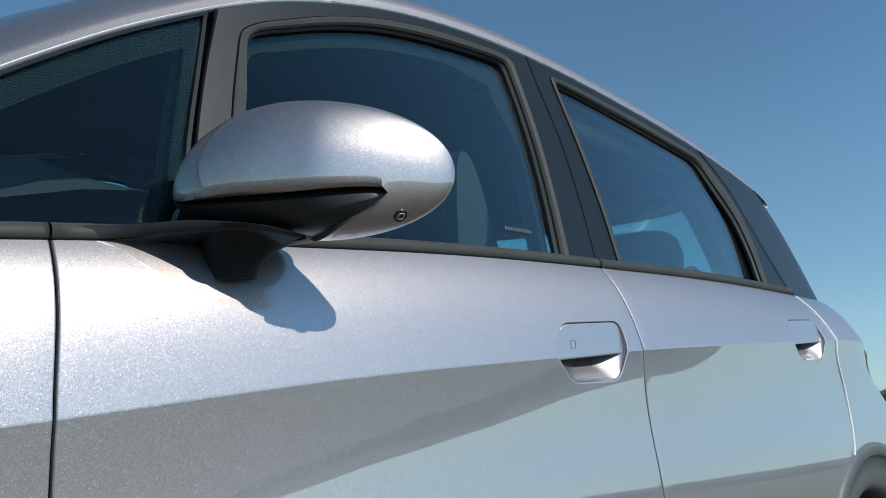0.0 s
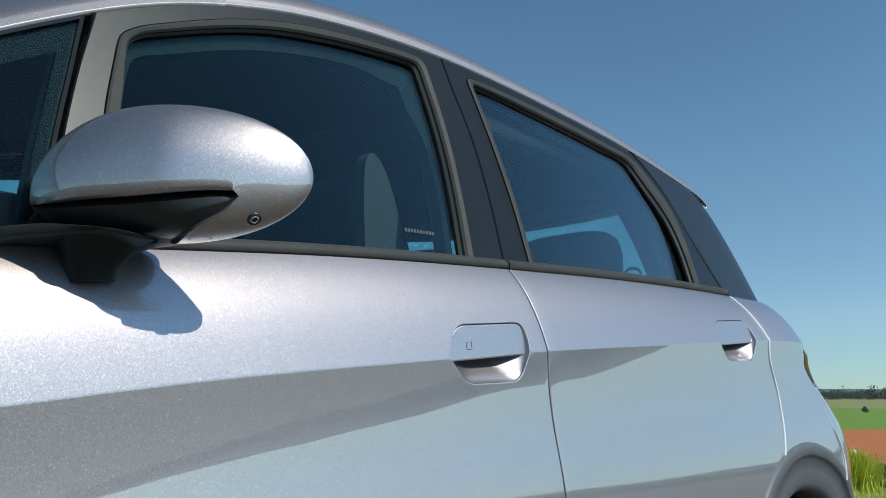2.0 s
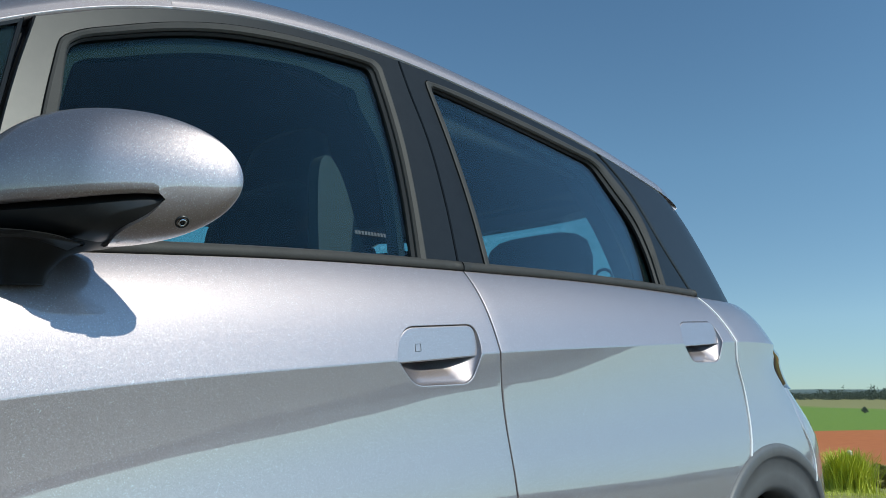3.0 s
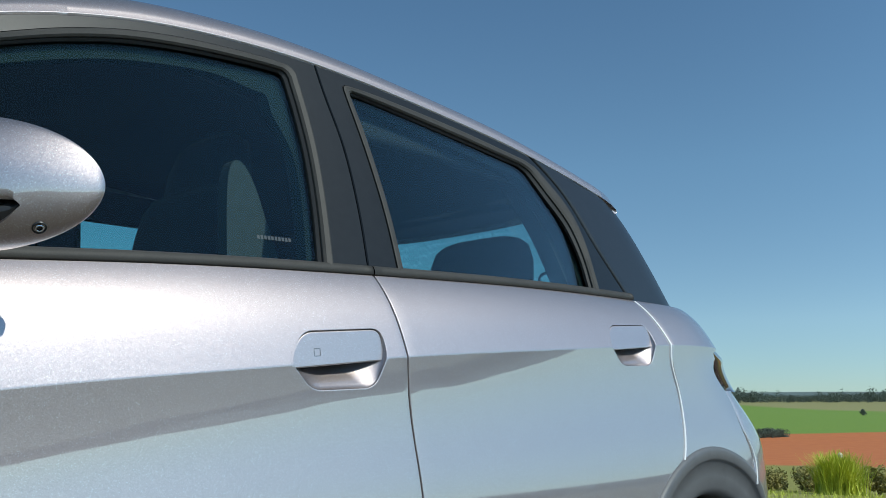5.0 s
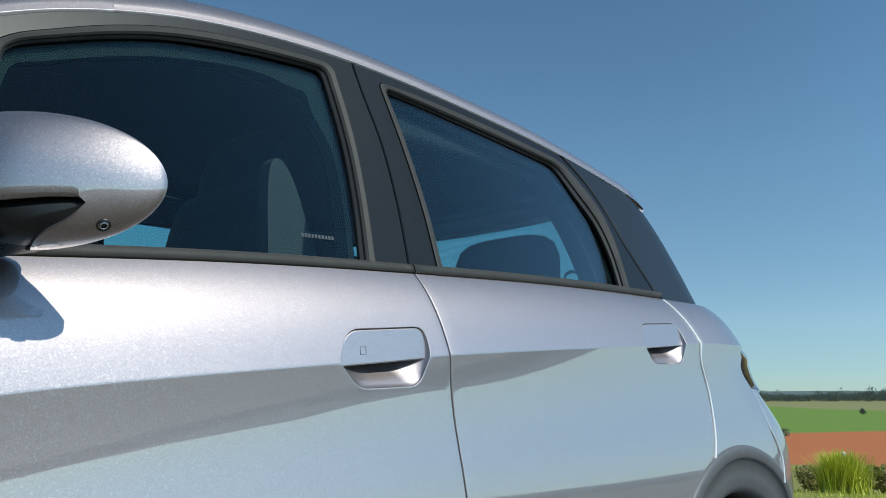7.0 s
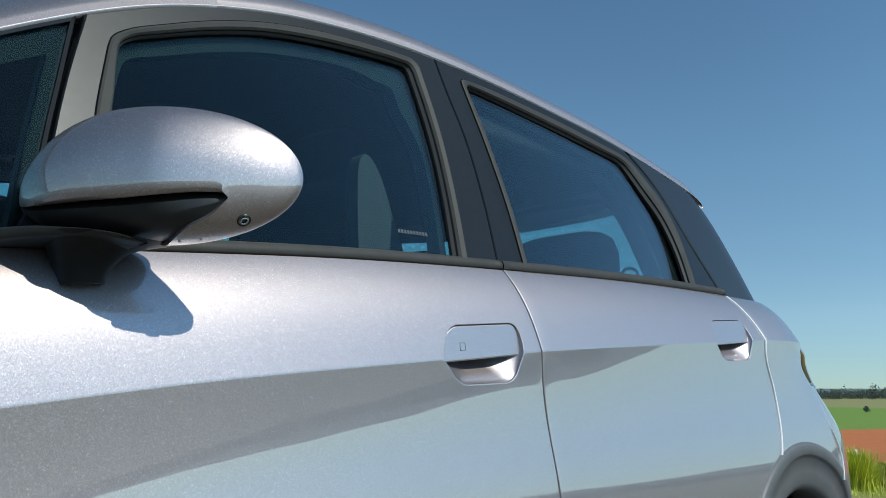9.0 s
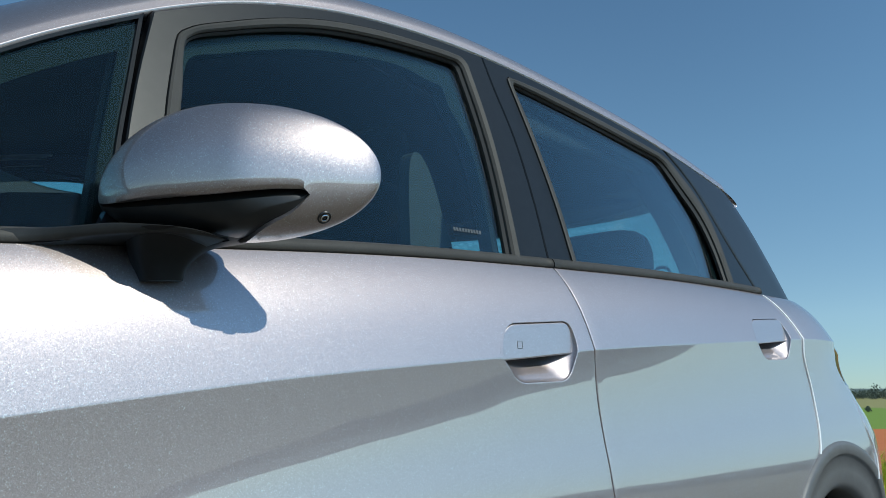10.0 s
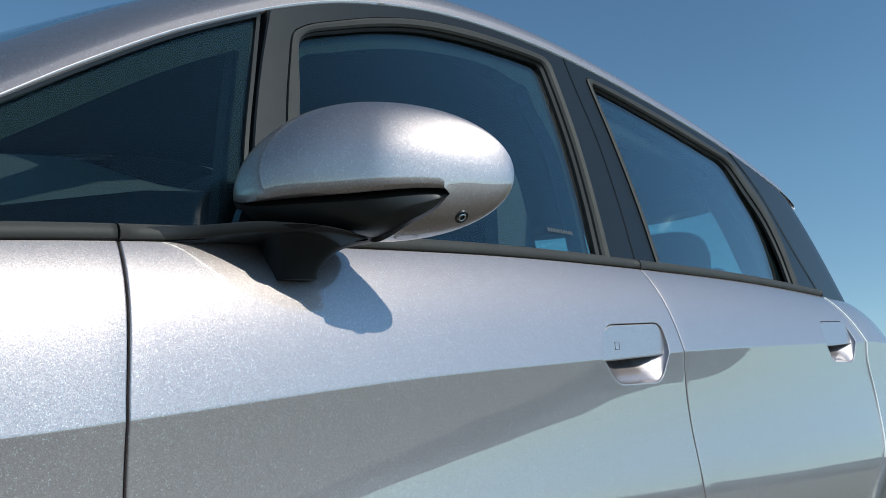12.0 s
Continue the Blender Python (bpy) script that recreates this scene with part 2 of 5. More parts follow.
def lean(u, x):
    """How far the flank's normal tips up, at u metres below the crease: hollow under it, then swelling again."""
    z = crease_z(x) - u
    hollow = -0.0460 - 0.006 * np.clip((x - 1.25) / 0.25, 0, 1) * (1 - np.clip((x - 1.55) / 0.50, 0, 1)) + 0.011 * np.clip((x - 1.45) / 0.45, 0, 1) + 0.75 * u + 2.0 * u * u
    swell = 0.0985 + 0.008 * (x - 1.4) + 0.75 * (z - 0.71)
    s = 0.012
    return -s * np.log(np.exp(-hollow / s) + np.exp(-swell / s) + np.exp(-0.20 / s))


def flank_y(x, z):
    x, z = np.asarray(x, float), np.asarray(z, float)
    zc, zb = crease_z(x), belt_z(x)
    w = np.clip((z - zc) / (zb - zc), 0, None)
    deep = glass_y(x, zb) - 0.002 - crease_y(x)
    # nearly upright above the crease and rolling in under the windows; further back a rounded shoulder
    ahead = 0.58 * w + 0.42 * w ** 3.2
    roll = np.clip((1.0 - x) / 0.55, 0, 1)
    roll = roll * roll * (3 - 2 * roll)
    ahead = ahead + (0.42 * w + 0.58 * w ** 4.0 - ahead) * roll * 0.65
    behind = 0.72 * w + 0.28 * w ** 3.5
    b = np.clip((x - 1.45) / 0.75, 0, 1)
    b = b * b * (3 - 2 * b)
    upper = deep * (ahead + (behind - ahead) * b)
    u = np.clip(zc - z, 0, None)
    t = np.linspace(0, 1, 33)
    v = lean(u[..., None] * t, x[..., None])
    lower = -u * ((v[..., :-1] + v[..., 1:]) / 2).mean(-1)
    # the sill tucks in under the door
    tuck = 1.6 * np.clip(0.36 - z, 0, None) ** 2
    return crease_y(x) + np.where(z >= zc, upper, lower + tuck)


def fuller(z):
    """How much further back the tail corner lies low down than at the lamps."""
    t = np.clip((1.0 - np.asarray(z, float)) / 0.27, 0, 1)
    return 0.215 * t * t * (3 - 2 * t)


def ends(s, y, z):
    """Bends the flank round to the car's tail and nose: s runs along the flank and on round the corner."""
    s, y = np.asarray(s, float), np.asarray(y, float)
    x, out = s.copy(), y.copy()
    for start, reach, way, p in ((XS, 0.62, 1, 2.5), (XF, 0.46, -1, 2.5)):
        a = np.clip((s - start) * way / 0.9, 0, 1) * np.pi / 2
        m = a > 0
        far_x = reach + (fuller(z) if way > 0 else 0)
        x = np.where(m, start + way * far_x * np.sin(a) ** (2 / p), x)
        q = np.clip(np.sin(a) ** (2 / p) * far_x - (fuller(z) if way > 0 else 0), 0, None) / reach
        out = np.where(m, y + (YC - y) * (1 - np.clip(1 - q ** p, 0, 1) ** (1 / p)), out)
    return x, out


def skin(x, z):
    """The near flank at x, also where it begins to round to the tail."""
    x, z = np.asarray(x, float), np.asarray(z, float)
    y = flank_y(np.clip(x, -0.85, 3.0), z)
    q = np.clip((x - XS - fuller(z)) / 0.62, 0, 1)
    return y + (YC - y) * (1 - np.clip(1 - q ** 2.5, 0, 1) ** (1 / 2.5))


class Side:
    """One side of the car: +1 as the camera sees it, -1 its mirror image."""

    def __init__(self, sign):
        self.sign = sign

    def mesh(self, name, verts, faces, mat, parent=None, label="", smooth=True, sharp=0):
        if self.sign < 0:
            verts = [(v[0], 2 * YC - v[1], v[2]) for v in verts]
            faces = [tuple(reversed(f)) for f in faces]
        return part(name, verts, faces, mat, parent, label, smooth, sharp)


def flange(V, depth):
    """Adds a rim to a grid of points [rows, cols, 3], turned inwards (+y) by depth."""
    R, C, _ = V.shape
    ring = [(0, j) for j in range(C)] + [(i, C - 1) for i in range(1, R)] + [(R - 1, j) for j in range(C - 2, -1, -1)] + [(i, 0) for i in range(R - 2, 0, -1)]
    verts = [tuple(p) for p in V.reshape(-1, 3)]
    faces = quads(R, C)
    n0 = len(verts)
    for i, j in ring:
        verts.append(tuple(V[i, j] + np.array([0, depth, 0])))
    L = len(ring)
    for k in range(L):
        a, b = ring[k], ring[(k + 1) % L]
        faces.append((b[0] * C + b[1], a[0] * C + a[1], n0 + k, n0 + (k + 1) % L))
    return verts, faces


def lower_panel(side, name, left, right, bottom, parent, label="", cols=40, rows_low=36, rows_up=18, top_drop=0.0, mat=None, hole=None, dense=None, rim=0.0016, tight=0.0028, soft_edge=(0.42, 0.10)):
    """A body panel between two upright cut lines, from bottom(x) over the crease to the belt."""
    fu = np.concatenate([[0, tight * 0.16, tight * 0.45], np.linspace(tight, 1 - tight, cols), [1 - tight * 0.45, 1 - tight * 0.16, 1]])
    if dense:
        fu = np.unique(np.concatenate([fu, np.linspace(dense[0], dense[1], 76)]))
    lo = 1 - np.concatenate([np.linspace(0, 1, rows_low) ** 1.25, ])[::-1]
    lo = np.unique(np.concatenate([[0, 0.004], lo, [0.985, 0.994], np.linspace(0.90, 1, 26) if dense else []]))
    up = np.unique(np.concatenate([[0.012, 0.03], np.linspace(0, 1, rows_up), [0.988], np.linspace(0, 0.5, 24) if dense else []]))
    v = np.concatenate([lo, 1 + up[1:]])
    U, W = np.meshgrid(fu, v)
    z = np.full_like(U, 0.8)
    for _ in range(6):
        s = left(z) + (right(z) - left(z)) * U
        zc, zb, z0 = crease_z(np.minimum(s, 3)), belt_z(np.minimum(s, 3)) - top_drop, bottom(s)
        z = np.where(W <= 1, z0 + (zc - z0) * W, zc + (zb - zc) * (W - 1))
    y = flank_y(np.clip(s, -0.85, 3.0), z)
    x, y = ends(s, y, z)
    # rounded cut edges
    y[:, 0] += rim
    y[:, -1] += rim
    for k, part_of in zip((1, 2), soft_edge):
        y[:, k] += rim * part_of
        y[:, -1 - k] += rim * part_of
    V = np.stack([x, y, z], -1)
    verts, faces = flange(V, 0.02)
    if hole:
        faces = [f for f in faces if not hole(sum(verts[i][0] for i in f) / 4, sum(verts[i][2] for i in f) / 4)]
    return side.mesh(name, verts, faces, mat or PAINT, parent, label, sharp=48)


def arch(s, r=ARCH_R, floor=0.24):
    """The lower edge of the panels: the sill line, rising over both wheels."""
    s = np.asarray(s, float)
    x, _ = ends(s, np.full_like(s, 0.83), np.full_like(s, 0.65))
    z = np.full_like(x, floor)
    for cx in (AXLE_R, AXLE_F):
        d = r * r - (x - cx) ** 2
        z = np.where(d > 0, np.maximum(z, 0.314 + np.sqrt(np.clip(d, 0, None))), z)
    return z


def loop(left, top, right, n=(22, 60, 36)):
    """An upside-down U in side view: up one edge, along the top and down the other."""
    a, b, c = (resample(p, k) for p, k in zip((left, top, right), n))
    return np.concatenate([a, b[1:-1], c])


def on_glass(L, off):
    """Points of side view laid on the upper flank, moved out (-) or in (+) by off."""
    return np.stack([L[:, 0], glass_y(L[:, 0], L[:, 1]) + off, L[:, 1]], 1)


def bands(side, name, loops, mat, parent, label="", sharp=28):
    """A strip through a row of loops of equal length: [(loop, off), ...]."""
    V = np.stack([on_glass(L, off) for L, off in loops])
    return side.mesh(name, [tuple(p) for p in V.reshape(-1, 3)], quads(len(loops), V.shape[1]), mat, parent, label, sharp=sharp)


def shift(L, by):
    """A loop drawn in (+) or out (-) towards its middle by so many metres."""
    d = np.gradient(L, axis=0)
    n = np.stack([d[:, 1], -d[:, 0]], 1)
    n /= np.linalg.norm(n, axis=1)[:, None] + 1e-9
    return L + n * by


def pane(side, name, L, off, mat, parent, label="", thick=0.004, below=0.06, tip=0.0):
    """A sheet of glass that fills a loop, going down behind the belt."""
    n = len(L)
    k = n // 2
    A, Bk = L[:k], L[::-1][:k]
    cols = 14
    rows = []
    lowa, lowb = A[0] - [0, below], Bk[0] - [0, below]
    for a, b in zip(np.vstack([[lowa], A]), np.vstack([[lowb], Bk])):
        rows.append(a + (b - a) * np.linspace(0, 1, cols)[:, None])
    G = np.stack(rows)
    R = len(rows)
    out = []
    for o in (off, off + thick):
        flat = G.reshape(-1, 2)
        out += [tuple(p) for p in np.stack([flat[:, 0], glass_y(flat[:, 0], flat[:, 1]) + o + tip * (flat[:, 1] - L[:, 1].mean()), flat[:, 1]], 1)]
    m = R * cols
    f = quads(R, cols) + [tuple(reversed(q)) for q in quads(R, cols, m)]
    ring = [j for j in range(cols)] + [i * cols + cols - 1 for i in range(1, R)] + [(R - 1) * cols + j for j in range(cols - 2, -1, -1)] + [i * cols for i in range(R - 2, 0, -1)]
    for a, b in zip(ring, ring[1:] + ring[:1]):
        f.append((b, a, m + a, m + b))
    ob = side.mesh(name, out, f, mat, parent, label, sharp=30)
    ob.visible_shadow = False
    return ob


# cut lines of the doors in side view: x at a height
cut_front = spline([(0.24, 0.345), (0.60, 0.350), (0.80, 0.349), (0.855, 0.348), (0.95, 0.351), (1.03, 0.353), (1.2, 0.36)])
cut_mid = spline([(0.24, 1.395), (0.71, 1.383), (0.81, 1.373), (0.886, 1.364), (0.95, 1.360), (0.985, 1.356), (1.048, 1.346), (1.10, 1.338)])
cut_rear = spline([(0.24, 2.04), (0.55, 2.16), (0.68, 2.258), (0.712, 2.278), (0.78, 2.306), (0.83, 2.316), (0.90, 2.311), (0.97, 2.288), (1.012, 2.289), (1.066, 2.281), (1.13, 2.267)])
GAP = 0.0014


def arch_edge(z):
    """Where the rear arch's front edge lies at a height."""
    return AXLE_R - np.sqrt(np.clip(ARCH_R ** 2 - (np.asarray(z, float) - 0.314) ** 2, 0, None)) + 0.006

# ---- the car ----
car = thing("car", "silver-grey metallic compact hatchback parked on a gravel track", "car")


def wheel(side, cx, parent):
    """Tyre, rim with spokes and hub of one wheel."""
    n = 64
    prof = [(0.185, 0.045), (0.20, 0.012), (0.235, 0.0), (0.272, 0.004), (0.288, 0.02), (0.292, 0.06), (0.292, 0.13), (0.288, 0.165), (0.27, 0.18), (0.20, 0.175)]
    V, F = [], []
    for i in range(n):
        a = 2 * math.pi * i / n
        for r, d in prof:
            V.append((cx + r * math.cos(a), 0.862 + d, AXLE_Z - 0.008 + r * math.sin(a)))
    F = quads(n, len(prof))
    F += [((n - 1) * len(prof) + j, (n - 1) * len(prof) + j + 1, j + 1, j) for j in range(len(prof) - 1)]
    whl = side.mesh("wheel", V, F, TYRE, parent, "black rubber tyre on an alloy rim")
    V, F = [], []
    rim = [(0.19, 0.03), (0.188, 0.012), (0.178, 0.014), (0.172, 0.05), (0.165, 0.16)]
    for i in range(n):
        a = 2 * math.pi * i / n
        for r, d in rim:
            V.append((cx + r * math.cos(a), 0.862 + d, AXLE_Z - 0.008 + r * math.sin(a)))
    F = quads(n, len(rim))
    F += [((n - 1) * len(rim) + j, (n - 1) * len(rim) + j + 1, j + 1, j) for j in range(len(rim) - 1)]
    for k in range(10):
        a = 2 * math.pi * k / 10
        b = len(V)
        for r, w, d in ((0.03, 0.020, 0.022), (0.176, 0.013, 0.018)):
            for q, e in ((-1, d), (1, d), (1, d + 0.03), (-1, d + 0.03)):
                V.append((cx + r * math.cos(a) - q * w * math.sin(a), 0.862 + e, AXLE_Z - 0.008 + r * math.sin(a) + q * w * math.cos(a)))
        F += [(b, b + 1, b + 5, b + 4), (b + 1, b + 2, b + 6, b + 5), (b + 2, b + 3, b + 7, b + 6), (b + 3, b, b + 4, b + 7)]
    side.mesh("rim", V, F, ALLOY, whl, "spoked alloy rim")
    return whl


def arch_cladding(side, cx, parent):
    """The grey plastic lip round a wheel opening: a raised outer rim and a broad inner face."""
    n = 61
    # radius, how far it stands off the flank
    prof = [(0.440, 0.004), (0.436, -0.006), (0.428, -0.008), (0.409, -0.008), (0.404, -0.005), (0.401, 0.000), (0.365, 0.003), (0.335, 0.006), (0.320, 0.014), (0.314, 0.03), (0.316, 0.10)]
    V = []
    for i in range(n):
        a = math.radians(-8 + 196 * i / (n - 1))
        for r, d in prof:
            x, z = cx + r * math.cos(a), 0.314 + r * math.sin(a)
            xs = cx + 0.440 * math.cos(a)
            zs = 0.314 + 0.440 * math.sin(a)
            V.append((x, float(skin(xs, max(zs, 0.45))) + d, z))
    side.mesh("wheel_arch_trim", V, quads(n, len(prof)), CLADDING, parent, "dark grey plastic wheel arch trim")
    # the dark well behind it
    V = []
    for i in range(31):
        a = math.radians(-14 + 208 * i / 30)
        for d in (0.86, 1.12):
            V.append((cx + 0.345 * math.cos(a), d, 0.314 + 0.345 * math.sin(a)))
    n0 = len(V)
    V += [(cx, 1.12, 0.314)]
    F = quads(31, 2) + [(2 * i + 1, 2 * i + 3, n0) for i in range(30)]
    side.mesh("wheel_well", V, F, BLACK, parent)


CUP_W, CUP_H = 0.197, 0.100
FLAP_IN, FLAP_SLOPE = 0.0085, 0.11
HANDLE_F, HANDLE_R = (1.213, 0.944, 0.075), (2.118, 1.003, 0.06)


def cup_outline(n=140, grow=0.0, k=1.0):
    """The handle cup in side view: six rounded corners, widest in the middle, with a narrow foot."""
    corners = [(1.02, 0.03, 0.020), (0.945, 0.98, 0.022), (-0.80, 0.97, 0.026), (-1.035, -0.06, 0.014), (-0.62, -0.96, 0.022), (0.72, -1.05, 0.022)]
    P = [np.array([u * CUP_W / 2, v * CUP_H / 2]) for u, v, _ in corners]
    line = []
    for i, p in enumerate(P):
        a, b = P[i - 1] - p, P[(i + 1) % 6] - p
        a, b = p + a / np.linalg.norm(a) * corners[i][2], p + b / np.linalg.norm(b) * corners[i][2]
        for t in np.linspace(0, 1, 12):
            line.append((1 - t) ** 2 * a + 2 * t * (1 - t) * p + t * t * b)
    line = np.array(line + line[:1])
    d = np.concatenate([[0], np.cumsum(np.linalg.norm(np.diff(line, axis=0), axis=1))])
    q = np.linspace(0, d[-1], n, endpoint=False)
    L = np.stack([np.interp(q, d, line[:, 0]), np.interp(q, d, line[:, 1])], 1)
    t = np.roll(L, -1, 0) - np.roll(L, 1, 0)
    out = np.stack([t[:, 1], -t[:, 0]], 1) / np.linalg.norm(t, axis=1)[:, None]
    L = (L + out * grow) * k
    return [(float(u), float(v)) for u, v in L]


def cup_test(where):
    x0, z0, tilt = where
    P = cup_outline(70, 0.0026)

    def inside(x, z):
        u, v = x - x0, z - z0 - tilt * (x - x0)
        if abs(u) > 0.12 or abs(v) > 0.07:
            return False
        hit = False
        for (u1, v1), (u2, v2) in zip(P, P[1:] + P[:1]):
            if (v1 > v) != (v2 > v) and u < u1 + (u2 - u1) * (v - v1) / (v2 - v1):
                hit = not hit
        return hit
    return inside


def recessed_panel_handle(side, where, parent, spec):
    """A flush pull: a dished cup, and a flat flap over its upper part."""
    x0, z0, tilt = where

    def place(u, v, off):
        x, z = x0 + u, z0 + v + tilt * u
        return (x, float(flank_y(np.array(x), np.array(z))) + off, z)

    def flat(u, v, off):
        x, z = x0 + u, z0 + v + tilt * u
        return (x, float(crease_y(x)) + FLAP_IN + (FLAP_SLOPE if x0 < 1.6 else 0.27) * (v + 0.010) + off, z)
    n = 140
    V = []
    rings = [(0.0062, 1, 0.0040), (0.0062, 1, -0.0001), (0.0020, 1, -0.0001), (0.0012, 1, -0.0001), (0.0005, 1, -0.00005), (0.0, 1, 0.0002), (-0.0004, 1, 0.0008), (-0.0008, 1, 0.0030), (-0.0014, 1, 0.0070),
             (0, 0.94, 0.0125), (0, 0.86, 0.0185), (0, 0.74, 0.026), (0, 0.58, 0.034), (0, 0.35, 0.042), (0, 0.15, 0.044)]
    for grow, k, off in rings:
        V += [place(u, v, off if off < 0.004 else off * (1 - 0.5 * min(1, max(0, -v / 0.04)))) for u, v in cup_outline(n, grow, k)]
    F = quads(len(rings), n, closed=True) + [tuple(range((len(rings) - 1) * n, len(rings) * n))]
    handle = side.mesh("door_handle", V, F, PAINT, parent, spec, sharp=46)
    # the flap: upper part of the outline, closed below by a straight edge
    cut = -0.0092

    def flap_line(inset):
        return [(u, max(v, cut + inset + 0.018 * u)) for u, v in cup_outline(n, -0.0017 - inset)]
    V = []
    for inset, off in ((0.004, 0.0055), (0.0, 0.005), (0.0, 0.0018), (0.0006, 0.0006), (0.0016, 0.0), (0.0030, 0.0)):
        V += [flat(u, v, off) for u, v in flap_line(inset)]
    F = [tuple(reversed(range(n)))] + quads(6, n, closed=True) + [tuple(range(5 * n, 6 * n))]
    side.mesh("flap", V, F, PAINT, handle, "smooth flat painted pull flap", sharp=50)
    return handle, flat


def belt_trim(side, x0, x1, parent, n=40, wide=0.018, drop=0.0):
    """The dark strip under the windows."""
    prof = [(-0.001, 0.010), (0.0, -0.002), (0.002, -0.0045), (wide * 0.55, -0.006), (wide - 0.002, -0.004), (wide, 0.0), (wide + 0.001, 0.012)]
    V = []
    for x in np.linspace(x0, x1, n):
        for dz, off in prof:
            z = float(belt_z(x)) + 0.0015 + dz - drop
            V.append((x, float(glass_y(x, z)) + off, z))
    k = len(prof)
    F = quads(n, k) + [tuple(range(k)), tuple(reversed(range((n - 1) * k, n * k)))]
    return side.mesh("belt_moulding", V, [tuple(reversed(f)) for f in F], RUBBER, parent, "weathered dark strip under the windows")


tail_s = spline([(0.2, 2.52), (0.65, 2.535), (0.70, 2.540), (0.80, 2.520), (0.90, 2.52), (0.99, 2.56), (1.03, 2.75), (1.14, 2.80)])


def window_frame(side, outer, mid, inner, parent, label):
    fr = bands(side, "window_frame", [(outer, 0.016), (outer, 0.001), (shift(outer, 0.002), -0.001), (shift(mid, -0.001), -0.001), (mid, 0.001), (mid, 0.008)], PILLAR, parent, label)
    wide = np.interp(np.arange(len(mid)), [0, 17, 23, len(mid)], [0.97, 0.97, 0.72, 0.72])[:, None]
    bands(side, "window_moulding", [(mid, 0.006), (shift(mid, 0.0008), -0.0035), (shift(mid, 0.004), -0.005), (mid + (inner - mid) * (wide - 0.17), -0.003), (mid + (inner - mid) * wide, 0.001), (mid + (inner - mid) * (wide + 0.02), 0.012)], RUBBER, parent, "weathered grey rubber moulding")
    bands(side, "window_seal", [(mid + (inner - mid) * 0.70, 0.006), (mid + (inner - mid) * 0.8, 0.005), (inner, 0.009), (inner, 0.016)], BLACK, parent)
    return fr


def inner_trim(side, L, sizes, parent):
    """The pale trim of the door's inner frame, seen through the edge of the glass."""
    (a, _), (b, corner) = sizes
    n = len(L)
    mid = np.array([[L[:, 0].mean(), 1.05]])
    inner = []
    for i, p in enumerate(L):
        near_top = math.exp(-(((p - L[-34]) / 0.085) ** 2).sum())
        along = min(1, max(0, (i - 16) / 12)) * min(1, max(0, (n - 30 - i) / 12))
        inner.append(p + (mid[0] - p) / np.linalg.norm(mid[0] - p) * (0.009 + b * along + corner * near_top))
    bands(side, "inner_frame", [(L, 0.024), (np.array(inner), 0.030), (np.array(inner), 0.06)], INNER, parent)


